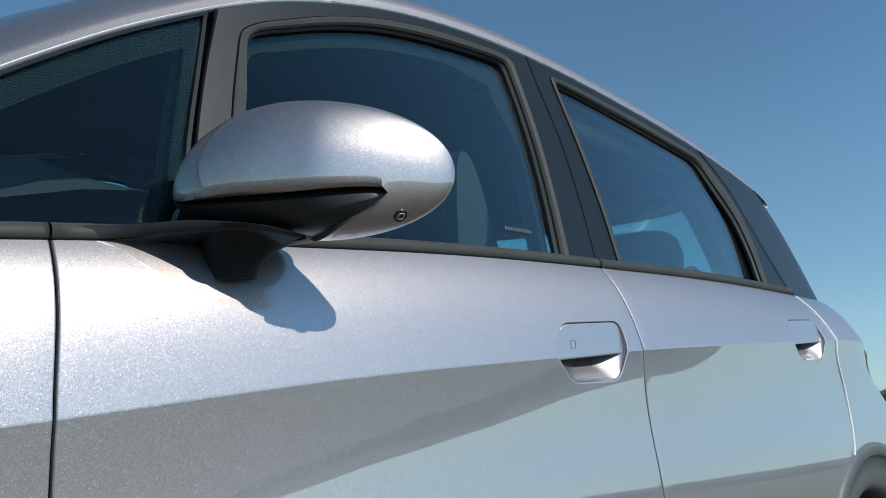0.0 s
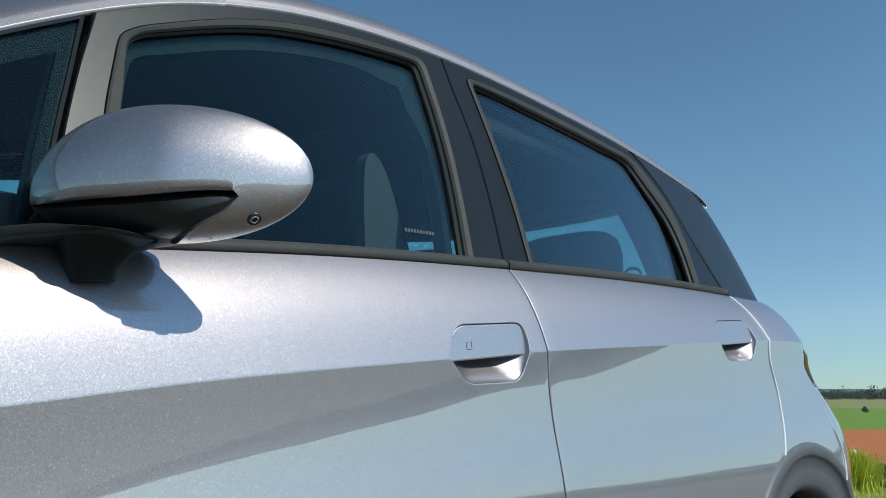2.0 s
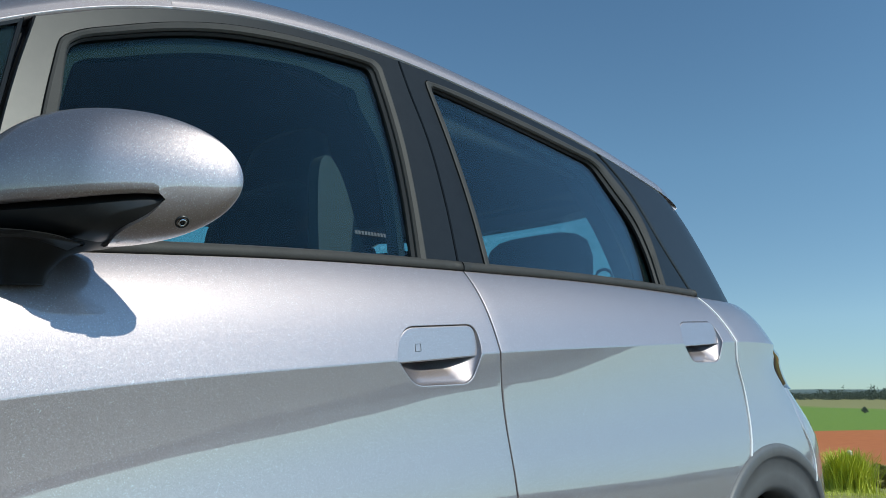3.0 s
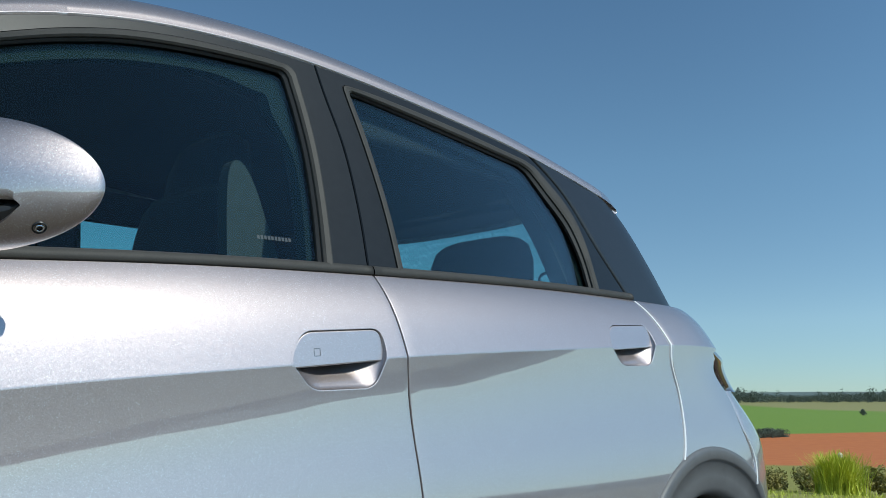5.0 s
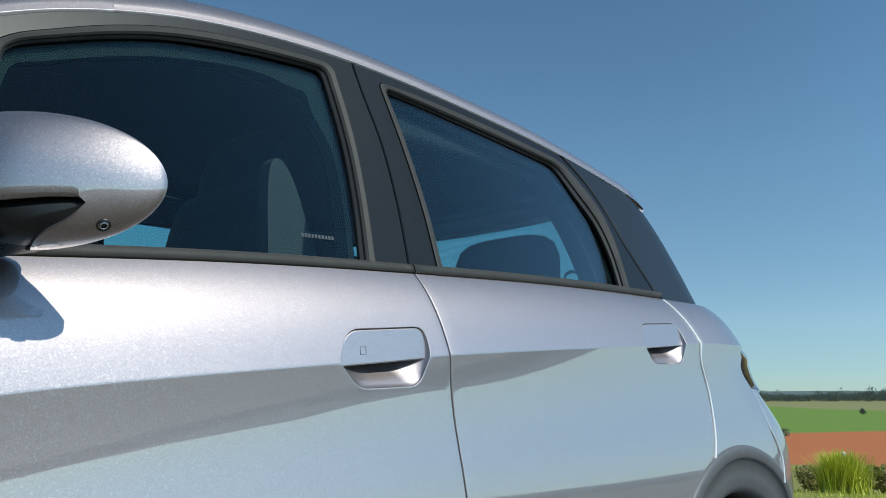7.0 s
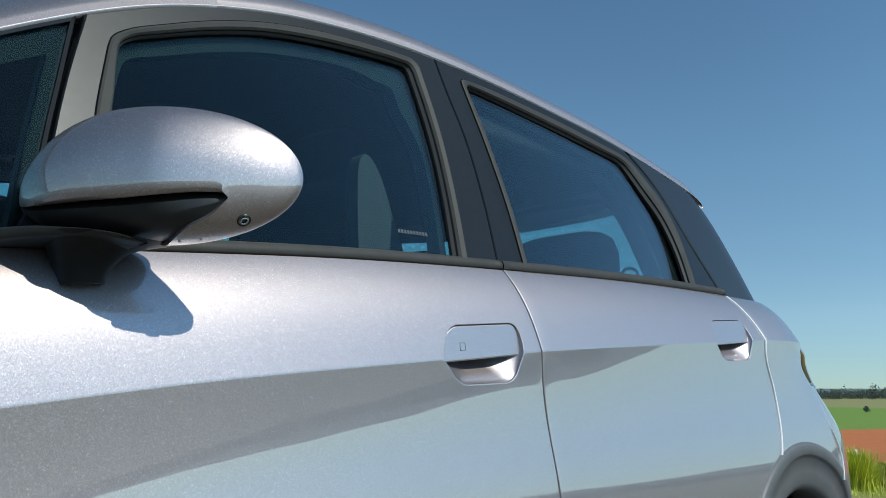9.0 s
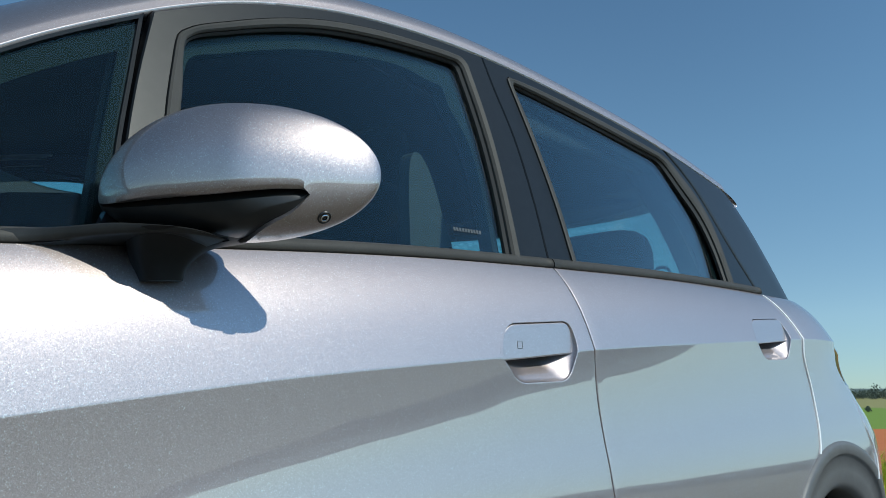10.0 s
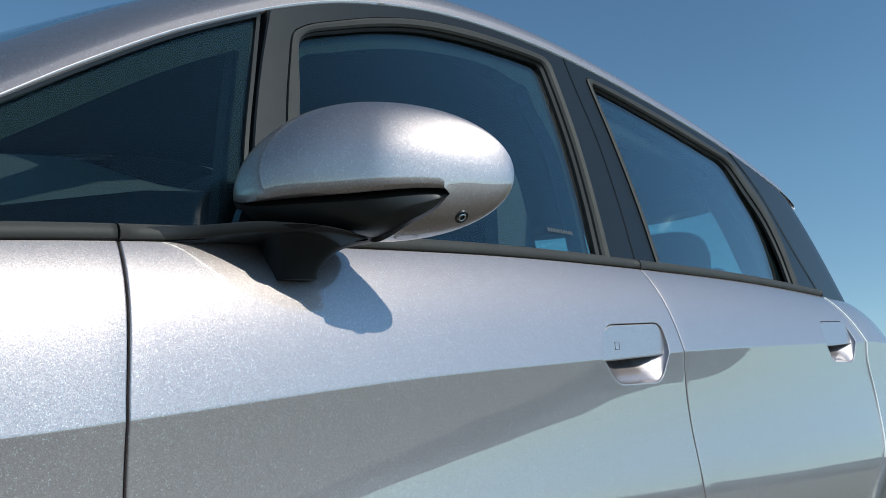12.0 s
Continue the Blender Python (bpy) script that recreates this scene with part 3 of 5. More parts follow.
def one_side(side):
    near = side.sign > 0
    # front door
    fd = lower_panel(side, "front_door", lambda z: cut_front(z) + GAP, lambda z: cut_mid(z) - GAP, lambda s: np.full_like(s, 0.34), car, "silver-grey front door with a long crease", hole=cup_test(HANDLE_F), dense=(0.745, 0.985))
    # rear door
    rd = lower_panel(side, "rear_door", lambda z: cut_mid(z) + GAP, lambda z: np.minimum(cut_rear(z) - GAP, arch_edge(z)), lambda s: np.full_like(s, 0.34), car, "silver-grey rear door cut round the wheel arch", hole=cup_test(HANDLE_R), dense=(0.68, 0.96))
    # wings
    lower_panel(side, "front_wing", lambda z: np.full_like(z, XF), lambda z: cut_front(z) - GAP, lambda s: arch(s) + 0.0, car, "silver-grey front wing", cols=30)
    lower_panel(side, "rear_quarter", lambda z: cut_rear(np.maximum(z, 0.70)) + GAP, lambda z: tail_s(z), arch, car, "silver-grey rear quarter panel", cols=36, rim=0.0042, tight=0.034, soft_edge=(0.74, 0.42))
    V = []
    for x in np.linspace(0.33, 2.02, 30):
        for d, z in ((0.05, 0.36), (-0.006, 0.345), (-0.012, 0.325), (-0.004, 0.26), (0.03, 0.205), (0.12, 0.19)):
            V.append((x, float(flank_y(np.array(x), np.array(0.36))) + d, z))
    side.mesh("sill", V, [tuple(reversed(f)) for f in quads(30, 6)], CLADDING, car, "dark grey plastic sill")
    for cx in (AXLE_R, AXLE_F):
        arch_cladding(side, cx, car)
        wheel(side, cx, car)

    # upper flank: outlines of frames, mouldings and glass in side view
    fo = loop([(0.512, 1.05), (0.530, 1.165), (0.558, 1.285), (0.589, 1.389)],
              [(0.589, 1.389), (0.712, 1.444), (0.80, 1.473), (0.89, 1.496), (0.99, 1.513), (1.10, 1.524), (1.20, 1.528), (1.287, 1.529)],
              [(1.287, 1.529), (1.2980, 1.470), (1.3217, 1.368), (1.3315, 1.229), (1.3275, 1.106)])
    fm = loop([(0.556, 1.056), (0.577, 1.165), (0.595, 1.260), (0.614, 1.340)],
              [(0.614, 1.340), (0.622, 1.363), (0.645, 1.382), (0.711, 1.413), (0.795, 1.447), (0.887, 1.475), (0.988, 1.494), (1.10, 1.505), (1.197, 1.509), (1.225, 1.506), (1.236, 1.494)],
              [(1.236, 1.494), (1.2475, 1.416), (1.2540, 1.346), (1.2545, 1.255), (1.2515, 1.188), (1.2450, 1.104)])
    fi = loop([(0.578, 1.056), (0.599, 1.165), (0.617, 1.260), (0.630, 1.325)],
              [(0.630, 1.325), (0.640, 1.358), (0.655, 1.371), (0.711, 1.395), (0.794, 1.427), (0.885, 1.454), (0.986, 1.472), (1.098, 1.484), (1.185, 1.489), (1.207, 1.487), (1.213, 1.476)],
              [(1.213, 1.476), (1.222, 1.42), (1.231, 1.33), (1.230, 1.22), (1.219, 1.102)])
    window_frame(side, fo, fm, fi, fd, "satin black front window frame")
    pane(side, "window_glass", shift(fm, 0.004), 0.013, GLASS, fd, "tinted side window glass")
    ro = loop([(1.3300, 1.108), (1.3338, 1.229), (1.3242, 1.368), (1.3005, 1.470), (1.2895, 1.529)],
              [(1.2895, 1.529), (1.37, 1.527), (1.525, 1.517), (1.70, 1.502), (1.90, 1.481), (1.955, 1.472)],
              [(1.955, 1.472), (2.025, 1.424), (2.064, 1.389), (2.0935, 1.352), (2.154, 1.254), (2.232, 1.146), (2.242, 1.132)])
    rm = loop([(1.403, 1.110), (1.398, 1.23), (1.380, 1.36), (1.353, 1.488)],
              [(1.353, 1.488), (1.354, 1.501), (1.37, 1.504), (1.44, 1.503), (1.52, 1.498), (1.69, 1.484), (1.85, 1.466), (1.930, 1.457)],
              [(1.930, 1.457), (1.960, 1.447), (2.012, 1.408), (2.052, 1.373), (2.090, 1.318), (2.104, 1.270), (2.108, 1.20), (2.107, 1.131)])
    ri = loop([(1.421, 1.110), (1.416, 1.23), (1.400, 1.35), (1.375, 1.478)],
              [(1.375, 1.478), (1.377, 1.487), (1.40, 1.487), (1.45, 1.483), (1.513, 1.477), (1.686, 1.460), (1.842, 1.444), (1.905, 1.438)],
              [(1.905, 1.438), (1.928, 1.430), (1.989, 1.368), (2.052, 1.296), (2.076, 1.225), (2.079, 1.128)])
    inner_trim(side, fi, [(0.020, 0.020), (0.016, 0.040)], fd)
    window_frame(side, ro, rm, ri, rd, "satin black rear window frame")
    pane(side, "window_glass", shift(rm, 0.004), 0.013, GLASS, rd, "tinted rear side window glass", tip=-0.04)
    inner_trim(side, ri, [(0.020, 0.020), (0.008, 0.004)], rd)
    # fixed quarter light ahead of the door
    qo = loop([(0.03, 1.03), (0.10, 1.070), (0.16, 1.108)], [(0.16, 1.108), (0.25, 1.172), (0.30, 1.208), (0.365, 1.254), (0.44, 1.304), (0.518, 1.350), (0.576, 1.382)],
              [(0.576, 1.382), (0.553, 1.285), (0.525, 1.165), (0.507, 1.05)])
    qi = shift(qo, 0.006)
    q = bands(side, "quarter_light", [(qo, 0.014), (qo, 0.001), (shift(qo, 0.0015), -0.0015), (qi, 0.0), (qi, 0.006)], PILLAR, car, "fixed front quarter window in a slim black frame")
    pane(side, "window_glass", shift(qo, 0.004), 0.004, GLASS, q, "tinted quarter window glass")
    bands(side, "black_border", [(shift(qi, 0.001), 0.0095), (qi + (np.array([[0.44, 1.12]]) - qi) * 0.22, 0.0095)], FRIT, q)

    # rear pillar panel behind the door
    dl = resample([(1.958, 1.473), (2.0265, 1.4255), (2.0655, 1.390), (2.0952, 1.3525), (2.1557, 1.2545), (2.2337, 1.1465), (2.251, 1.122)], 24)
    dr = resample([(2.326, 1.404), (2.382, 1.341), (2.451, 1.232), (2.506, 1.122)], 24)
    V = []
    cols = 12
    for i, (a, b) in enumerate(zip(dl, dr)):
        V.append((a[0], float(glass_y(*a)) + 0.016, a[1]))
        for t in np.linspace(0, 1, cols):
            p = a + (b - a) * t
            if i < 6:
                p[1] = min(p[1] + 0.02 * (1 - i / 5) * math.sin(math.pi * t), float(rail_z(p[0])) - 0.003)
            V.append((p[0], float(glass_y(*p)) + 0.012 * max(0, t - 0.7) ** 2 / 0.09, p[1]))
        V.append((b[0] + 0.03, float(glass_y(*b)) + 0.05, b[1]))
        V.append((b[0] + 0.075, float(glass_y(*b)) + 0.20, b[1]))
    side.mesh("rear_pillar", V, [tuple(reversed(f)) for f in quads(24, cols + 3)], PANEL, car, "glossy black rear pillar panel")
    # belt strips
    belt_trim(side, 0.02, float(cut_front(1.02)) - GAP, car)
    belt_trim(side, float(cut_front(1.02)) + GAP, 1.338 - GAP, fd)
    belt_trim(side, 1.338 + GAP, 2.268, rd)
    # strips along the door cuts; the black ones paint in the gaps' shade
    for cut, lo_z, owner in ((cut_front, 0.34, fd), (cut_mid, 0.34, fd), (cut_rear, 0.70, rd)):
        V = []
        for z in np.linspace(lo_z, float(belt_z(float(cut(1.06)))) - 0.002, 60):
            x = float(cut(z))
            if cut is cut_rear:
                # a proud white bead, its colour standing in for a glint on the edge
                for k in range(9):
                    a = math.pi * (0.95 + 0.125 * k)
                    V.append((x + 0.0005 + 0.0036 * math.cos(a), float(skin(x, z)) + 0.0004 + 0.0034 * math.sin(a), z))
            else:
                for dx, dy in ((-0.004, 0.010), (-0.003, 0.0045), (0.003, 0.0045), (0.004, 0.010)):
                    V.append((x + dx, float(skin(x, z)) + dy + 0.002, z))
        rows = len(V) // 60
        side.mesh("gap_shade_strip" if cut is not cut_rear else "edge_glint_bead", V, quads(60, rows), GAP_SHADE if cut is not cut_rear else EDGE_GLINT, owner, "" if cut is not cut_rear else "white bead standing in for a glint on the panel edge")
    # handles
    hf, place_f = recessed_panel_handle(side, HANDLE_F, fd, "flush painted pull handle in a dished cup")
    recessed_panel_handle(side, HANDLE_R, rd, "flush painted pull handle in a dished cup")
    V = []
    for r, off in ((0.0064, 0.0004), (0.0064, -0.0005), (0.0056, -0.0005), (0.0056, 0.0004)):
        V += [place_f(-0.046 + r * a, 0.013 + r * b, off) for a, b in ((-1, -1), (1, -1), (1, 1), (-1, 1))]
    side.mesh("key_mark", V, quads(4, 4, closed=True), CLADDING, hf, "small engraved square mark")
    if near:
        # a little dust on the doors
        chance = random.Random(3)
        V, F = [], []
        for _ in range(90):
            x = chance.uniform(0.2, 2.2)
            z = chance.uniform(0.70, float(belt_z(x)) - 0.02)
            if abs(x - 0.35) < 0.02 or abs(x - 1.36) < 0.04 or x < 0.37 or min(abs(x - 1.213), abs(x - 2.118)) < 0.13:
                continue
            r = chance.uniform(0.00025, 0.0006)
            k = len(V)
            for i in range(6):
                u, v = r * math.cos(i * math.pi / 3), r * math.sin(i * math.pi / 3)
                V.append((x + u, float(flank_y(np.array(x + u), np.array(z + v))) - 0.00015, z + v))
            F.append(tuple(range(k, k + 6)))
        tagged(side.mesh("dust", V, F, DUST, fd, "pale specks of dust"), kind="stuff")
    # white bead along the bumper's seam, a highlight painted in by colour
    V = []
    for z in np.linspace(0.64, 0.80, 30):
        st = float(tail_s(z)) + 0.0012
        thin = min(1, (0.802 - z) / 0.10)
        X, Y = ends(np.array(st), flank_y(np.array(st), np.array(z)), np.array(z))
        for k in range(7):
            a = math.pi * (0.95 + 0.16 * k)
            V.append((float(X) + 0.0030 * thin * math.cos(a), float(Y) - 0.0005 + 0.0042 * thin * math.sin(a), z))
    side.mesh("seam_glint_bead", V, quads(30, 7), EDGE_GLINT, car, "white bead standing in for a glint along the bumper seam")
    # tail lamp
    lz, lx = zip(*[(0.900, 2.705), (0.935, 2.652), (0.97, 2.600), (0.992, 2.556), (1.004, 2.538)])
    V = []
    for z in np.linspace(0.892, 1.004, 16):
        x0 = float(np.interp(z, lz, lx))
        edge = min(1, (1.006 - z) / 0.02)
        for t in np.linspace(0, 1, 16):
            x = x0 + (2.93 - x0) * t
            bulge = (-0.006 + 0.030 * min(1, t * 2.2) ** 0.6) * edge
            V.append((x + bulge * 0.4, float(skin(x, z)) - bulge, z))
    lamp = side.mesh("tail_lamp", V, [tuple(reversed(f)) for f in quads(16, 16)], TAIL, car, "smoked dark red tail lamp")


near = Side(1)
far = Side(-1)
one_side(near)
one_side(far)


def roof_height(x, y):
    """The roof, A-pillars and windscreen as one crowned sheet over the rails."""
    zr = rail_z(x)
    yr = glass_y(x, zr)
    d = np.abs(np.asarray(y) - YC)
    t = np.clip(1 - d / (YC - yr), 0, 1)
    front = np.clip((0.85 - x) / 0.9, 0, 1)
    rise = 0.045 + 0.021 * np.clip((x - 0.3) / 0.6, 0, 1)
    bend = 0.55 * np.sqrt(1 - (1 - np.clip(t / 0.23, 0, 1)) ** 2) + 0.45 * (1 - np.exp(-t * 16))
    return zr + rise * bend + (0.022 + 0.16 * front) * (1 - (1 - t) ** 2)


def uneven(n, a=0.0, b=1.0):
    t = np.linspace(0, 1, n)
    return a + (b - a) * (t - np.sin(2 * np.pi * t) / (2 * np.pi) * 0.85)


def roof_piece(name, x0, x1, t0, t1, mat, parent, label, nx=40, ny=30, lift=0.0, lip=True, thick=0.0):
    V = []
    for x in np.linspace(x0, x1, nx):
        zr = float(rail_z(x))
        yr = float(glass_y(x, zr))
        w = YC - yr
        row = []
        for t in (uneven(ny, t0, t1) if t1 - t0 > 0.9 else np.linspace(t0, t1, ny)):
            y = yr + 2 * w * t
            row.append((x, y, float(roof_height(x, y)) + lift))
        if lip:
            row = [(x, row[0][1] + 0.02, row[0][2] - 0.012), (x, row[0][1] - 0.0015, row[0][2] - 0.002)] + row + [(x, row[-1][1] + 0.0015, row[-1][2] - 0.002), (x, row[-1][1] - 0.02, row[-1][2] - 0.012)]
        V += row
    c = len(V) // nx
    return part(name, V, [tuple(reversed(f)) for f in quads(nx, c)], mat, parent, label)


roof = roof_piece("roof", 0.80, 2.270, 0, 1, PAINT, car, "silver-grey roof", nx=60, ny=90)
roof_piece("roof_pillar", -0.02, 0.80, 0, 0.065, PAINT, roof, "silver-grey windscreen pillar", nx=50, ny=22)
roof_piece("roof_pillar", -0.02, 0.80, 0.935, 1, PAINT, roof, "silver-grey windscreen pillar", nx=50, ny=22)
shield = roof_piece("windscreen", -0.02, 0.80, 0.066, 0.934, GLASS, car, "raked windscreen glass", nx=30, ny=40, lift=-0.003, lip=False)
shield.visible_shadow = False
lining = roof_piece("headlining", 0.46, 2.32, 0.03, 0.97, LINER, car, "dark fabric headlining", nx=24, ny=24, lift=-0.045, lip=False)


# roof spoiler and tailgate
V = []
for t in np.linspace(0, 1, 41):
    y = 1.010 + 2 * (YC - 1.010) * t
    c = 1 - abs(2 * t - 1) ** 4
    z0 = float(roof_height(2.285, y))
    for dx, dz in ((-0.03, 0.003), (0.0, -0.002), (0.03, -0.011), (0.052, -0.021), (0.058, -0.027), (0.052, -0.034), (0.02, -0.034), (-0.03, -0.026)):
        V.append((2.285 + dx + 0.07 * c * (dx + 0.03) / 0.08, y, z0 + dz))
part("roof_spoiler", V, quads(41, 8) + [tuple(range(8)), tuple(reversed(range(320, 328)))], PAINT, car, "silver-grey roof spoiler with a dark lower edge")
V = []
for z, x, w in ((1.145, 2.86, 0.66), (1.25, 2.73, 0.62), (1.34, 2.57, 0.57), (1.437, 2.42, 0.54)):
    for t in np.linspace(-1, 1, 21):
        V.append((x - 0.24 * abs(t) ** 3, YC + w * t, z))
V += [(x - 0.004, y, z - 0.002) for x, y, z in V]
tg = part("tailgate_glass", V, quads(4, 21) + [tuple(reversed(f)) for f in quads(4, 21, 84)], SPOTTED, car, "tinted tailgate window")
tg.visible_shadow = False
V = []
for t in np.linspace(-1, 1, 21):
    for x, z, w in ((2.455, 1.426, 0.55), (2.42, 1.434, 0.57), (2.36, 1.446, 0.58), (2.27, 1.462, 0.60)):
        V.append((x - 0.16 * abs(t) ** 3, YC + w * t, z))
part("tailgate_header", V, quads(21, 4), BLACK, car, "dark header over the tailgate window")
V = []
for z, grow in ((1.150, 0.0), (1.10, 0.03), (1.02, 0.055), (0.95, 0.06), (0.88, 0.045)):
    for t in np.linspace(-1, 1, 31):
        V.append((2.865 + grow - 0.30 * abs(t) ** 3, YC + 0.66 * t, z))
part("tailgate", V, quads(5, 31), PAINT, car, "silver-grey tailgate")


def bumper(start, way, label, name):
    """A bumper that wraps the corner from the wheel arch to the other side."""
    V = []
    cols = 61
    rows = [(0.24, 0.06), (0.27, 0.02), (0.40, 0.0), (0.52, 0.0), (0.58, 0.0), (0.64, 0.0), (0.68, 0.0), (0.72, 0.0), (0.76, 0.0), (0.80, 0.0), (0.84, 0.0), (0.895, 0.0)]
    if way < 0:
        rows = rows[:-1] + [(0.78, 0.03)]
    for z, inn in rows:
        for i in range(cols):
            q = -1 + 2 * (i - 2) / (cols - 5)
            near_seam = min(i, cols - 1 - i)
            if near_seam < 3:
                q = math.copysign((1, 0.997, 0.991)[near_seam], q)
            s = start + way * (1 - abs(q)) * 1.0
            s = min(s, XS + 0.9) if way > 0 else max(s, XF - 0.9)
            if way > 0:
                s = float(tail_s(z)) + 0.0035 + (XS + 0.9 - float(tail_s(z)) - 0.0035) * (1 - abs(q))
            zz = max(z, float(arch(np.array(s)))) if z < 0.7 else z
            y = float(flank_y(np.array(np.clip(s, -0.85, 3.0)), np.array(zz)))
            X, Y = ends(np.array(s), np.array(y), np.array(zz))
            in_ = inn * min(1, (1 - abs(q)) * 8)
            Y = float(Y) + in_ + ((0.0042, 0.0026, 0.0)[near_seam] if near_seam < 3 and way > 0 else 0)
            X = float(X) - way * in_
            V.append((X, Y if q < 0 else 2 * YC - Y, zz))
    f = quads(len(rows), cols)
    return part(name, V, f if way > 0 else [tuple(reversed(k)) for k in f], PAINT, car, label)


bumper(2.604, 1, "silver-grey rear bumper", "rear_bumper")
bumper(XF - 0.01, -1, "silver-grey front bumper", "front_bumper")
V = []
for x in np.linspace(-0.80, 0.06, 20):
    y0 = float(flank_y(np.array(x), belt_z(np.array(x))))
    nose = 1 - 0.4 * max(0, (-0.45 - x) / 0.35) ** 2.2
    for t in np.linspace(-1, 1, 25):
        V.append((x, YC + (YC - y0) * nose * t, float(belt_z(x)) + 0.055 * (1 - t ** 4) - 0.004))
part("bonnet", V, quads(20, 25), PAINT, car, "silver-grey bonnet")
for sd in (near, far):
    V = []
    for z in np.linspace(0.70, 0.80, 6):
        for s in np.linspace(XF - 0.12, XF - 0.55, 12):
            X, Y = ends(np.array(s), np.array(0.86), np.array(0.75))
            V.append((float(X) - 0.01, float(Y) - 0.004, z))
    sd.mesh("headlamp", V, [tuple(reversed(f)) for f in quads(6, 12)], LAMP, car, "clear headlamp lens")

# black backing sheet, its colour standing in for shade behind the panel gaps
for sd in (near, far):
    V = []
    xs = np.linspace(-0.36, 2.62, 50)
    for x in xs:
        for f in np.linspace(0, 1, 14):
            zb = float(belt_z(x)) - 0.01
            z0 = max(0.26, float(arch(np.array(x), 0.44)) + 0.01)
            z = z0 + (zb - z0) * f
            V.append((x, float(flank_y(np.array(x), np.array(z))) + 0.045 + 0.10 * max(0, x - 2.4), z))
    sd.mesh("gap_backing", V, [tuple(reversed(f)) for f in quads(50, 14)], BLACK, car)
    # inside faces of the pillars and the roof edge
    L = loop([(1.290, 1.08), (1.290, 1.30), (1.270, 1.50)], [(1.270, 1.50), (1.31, 1.52), (1.38, 1.50)], [(1.38, 1.50), (1.39, 1.30), (1.40, 1.08)], (10, 6, 10))
    pane(sd, "pillar_lining", L, 0.035, LINER, car, thick=0.03).visible_shadow = True
    L = loop([(0.480, 1.03), (0.515, 1.2), (0.560, 1.383)], [(0.560, 1.383), (0.585, 1.392), (0.608, 1.395)], [(0.608, 1.395), (0.588, 1.28), (0.555, 1.03)], (10, 6, 10))
    pane(sd, "pillar_lining", L, 0.030, LINER, car, thick=0.02).visible_shadow = True
    L = loop([(2.085, 1.08), (2.02, 1.30), (1.93, 1.44)], [(1.93, 1.44), (2.15, 1.44), (2.30, 1.41)], [(2.30, 1.41), (2.42, 1.25), (2.48, 1.08)], (10, 8, 10))
    pane(sd, "pillar_lining", L, 0.06, LINER, car, thick=0.05).visible_shadow = True
floor_v = [(-0.2, 0.95, 0.27), (2.7, 0.95, 0.27), (2.7, 2.40, 0.27), (-0.2, 2.40, 0.27)]
part("cabin_floor", floor_v + [(x, y, 0.24) for x, y, _ in floor_v], [(0, 1, 2, 3), (7, 6, 5, 4), (0, 4, 5, 1), (1, 5, 6, 2), (2, 6, 7, 3), (3, 7, 4, 0)], FABRIC, car, smooth=False)


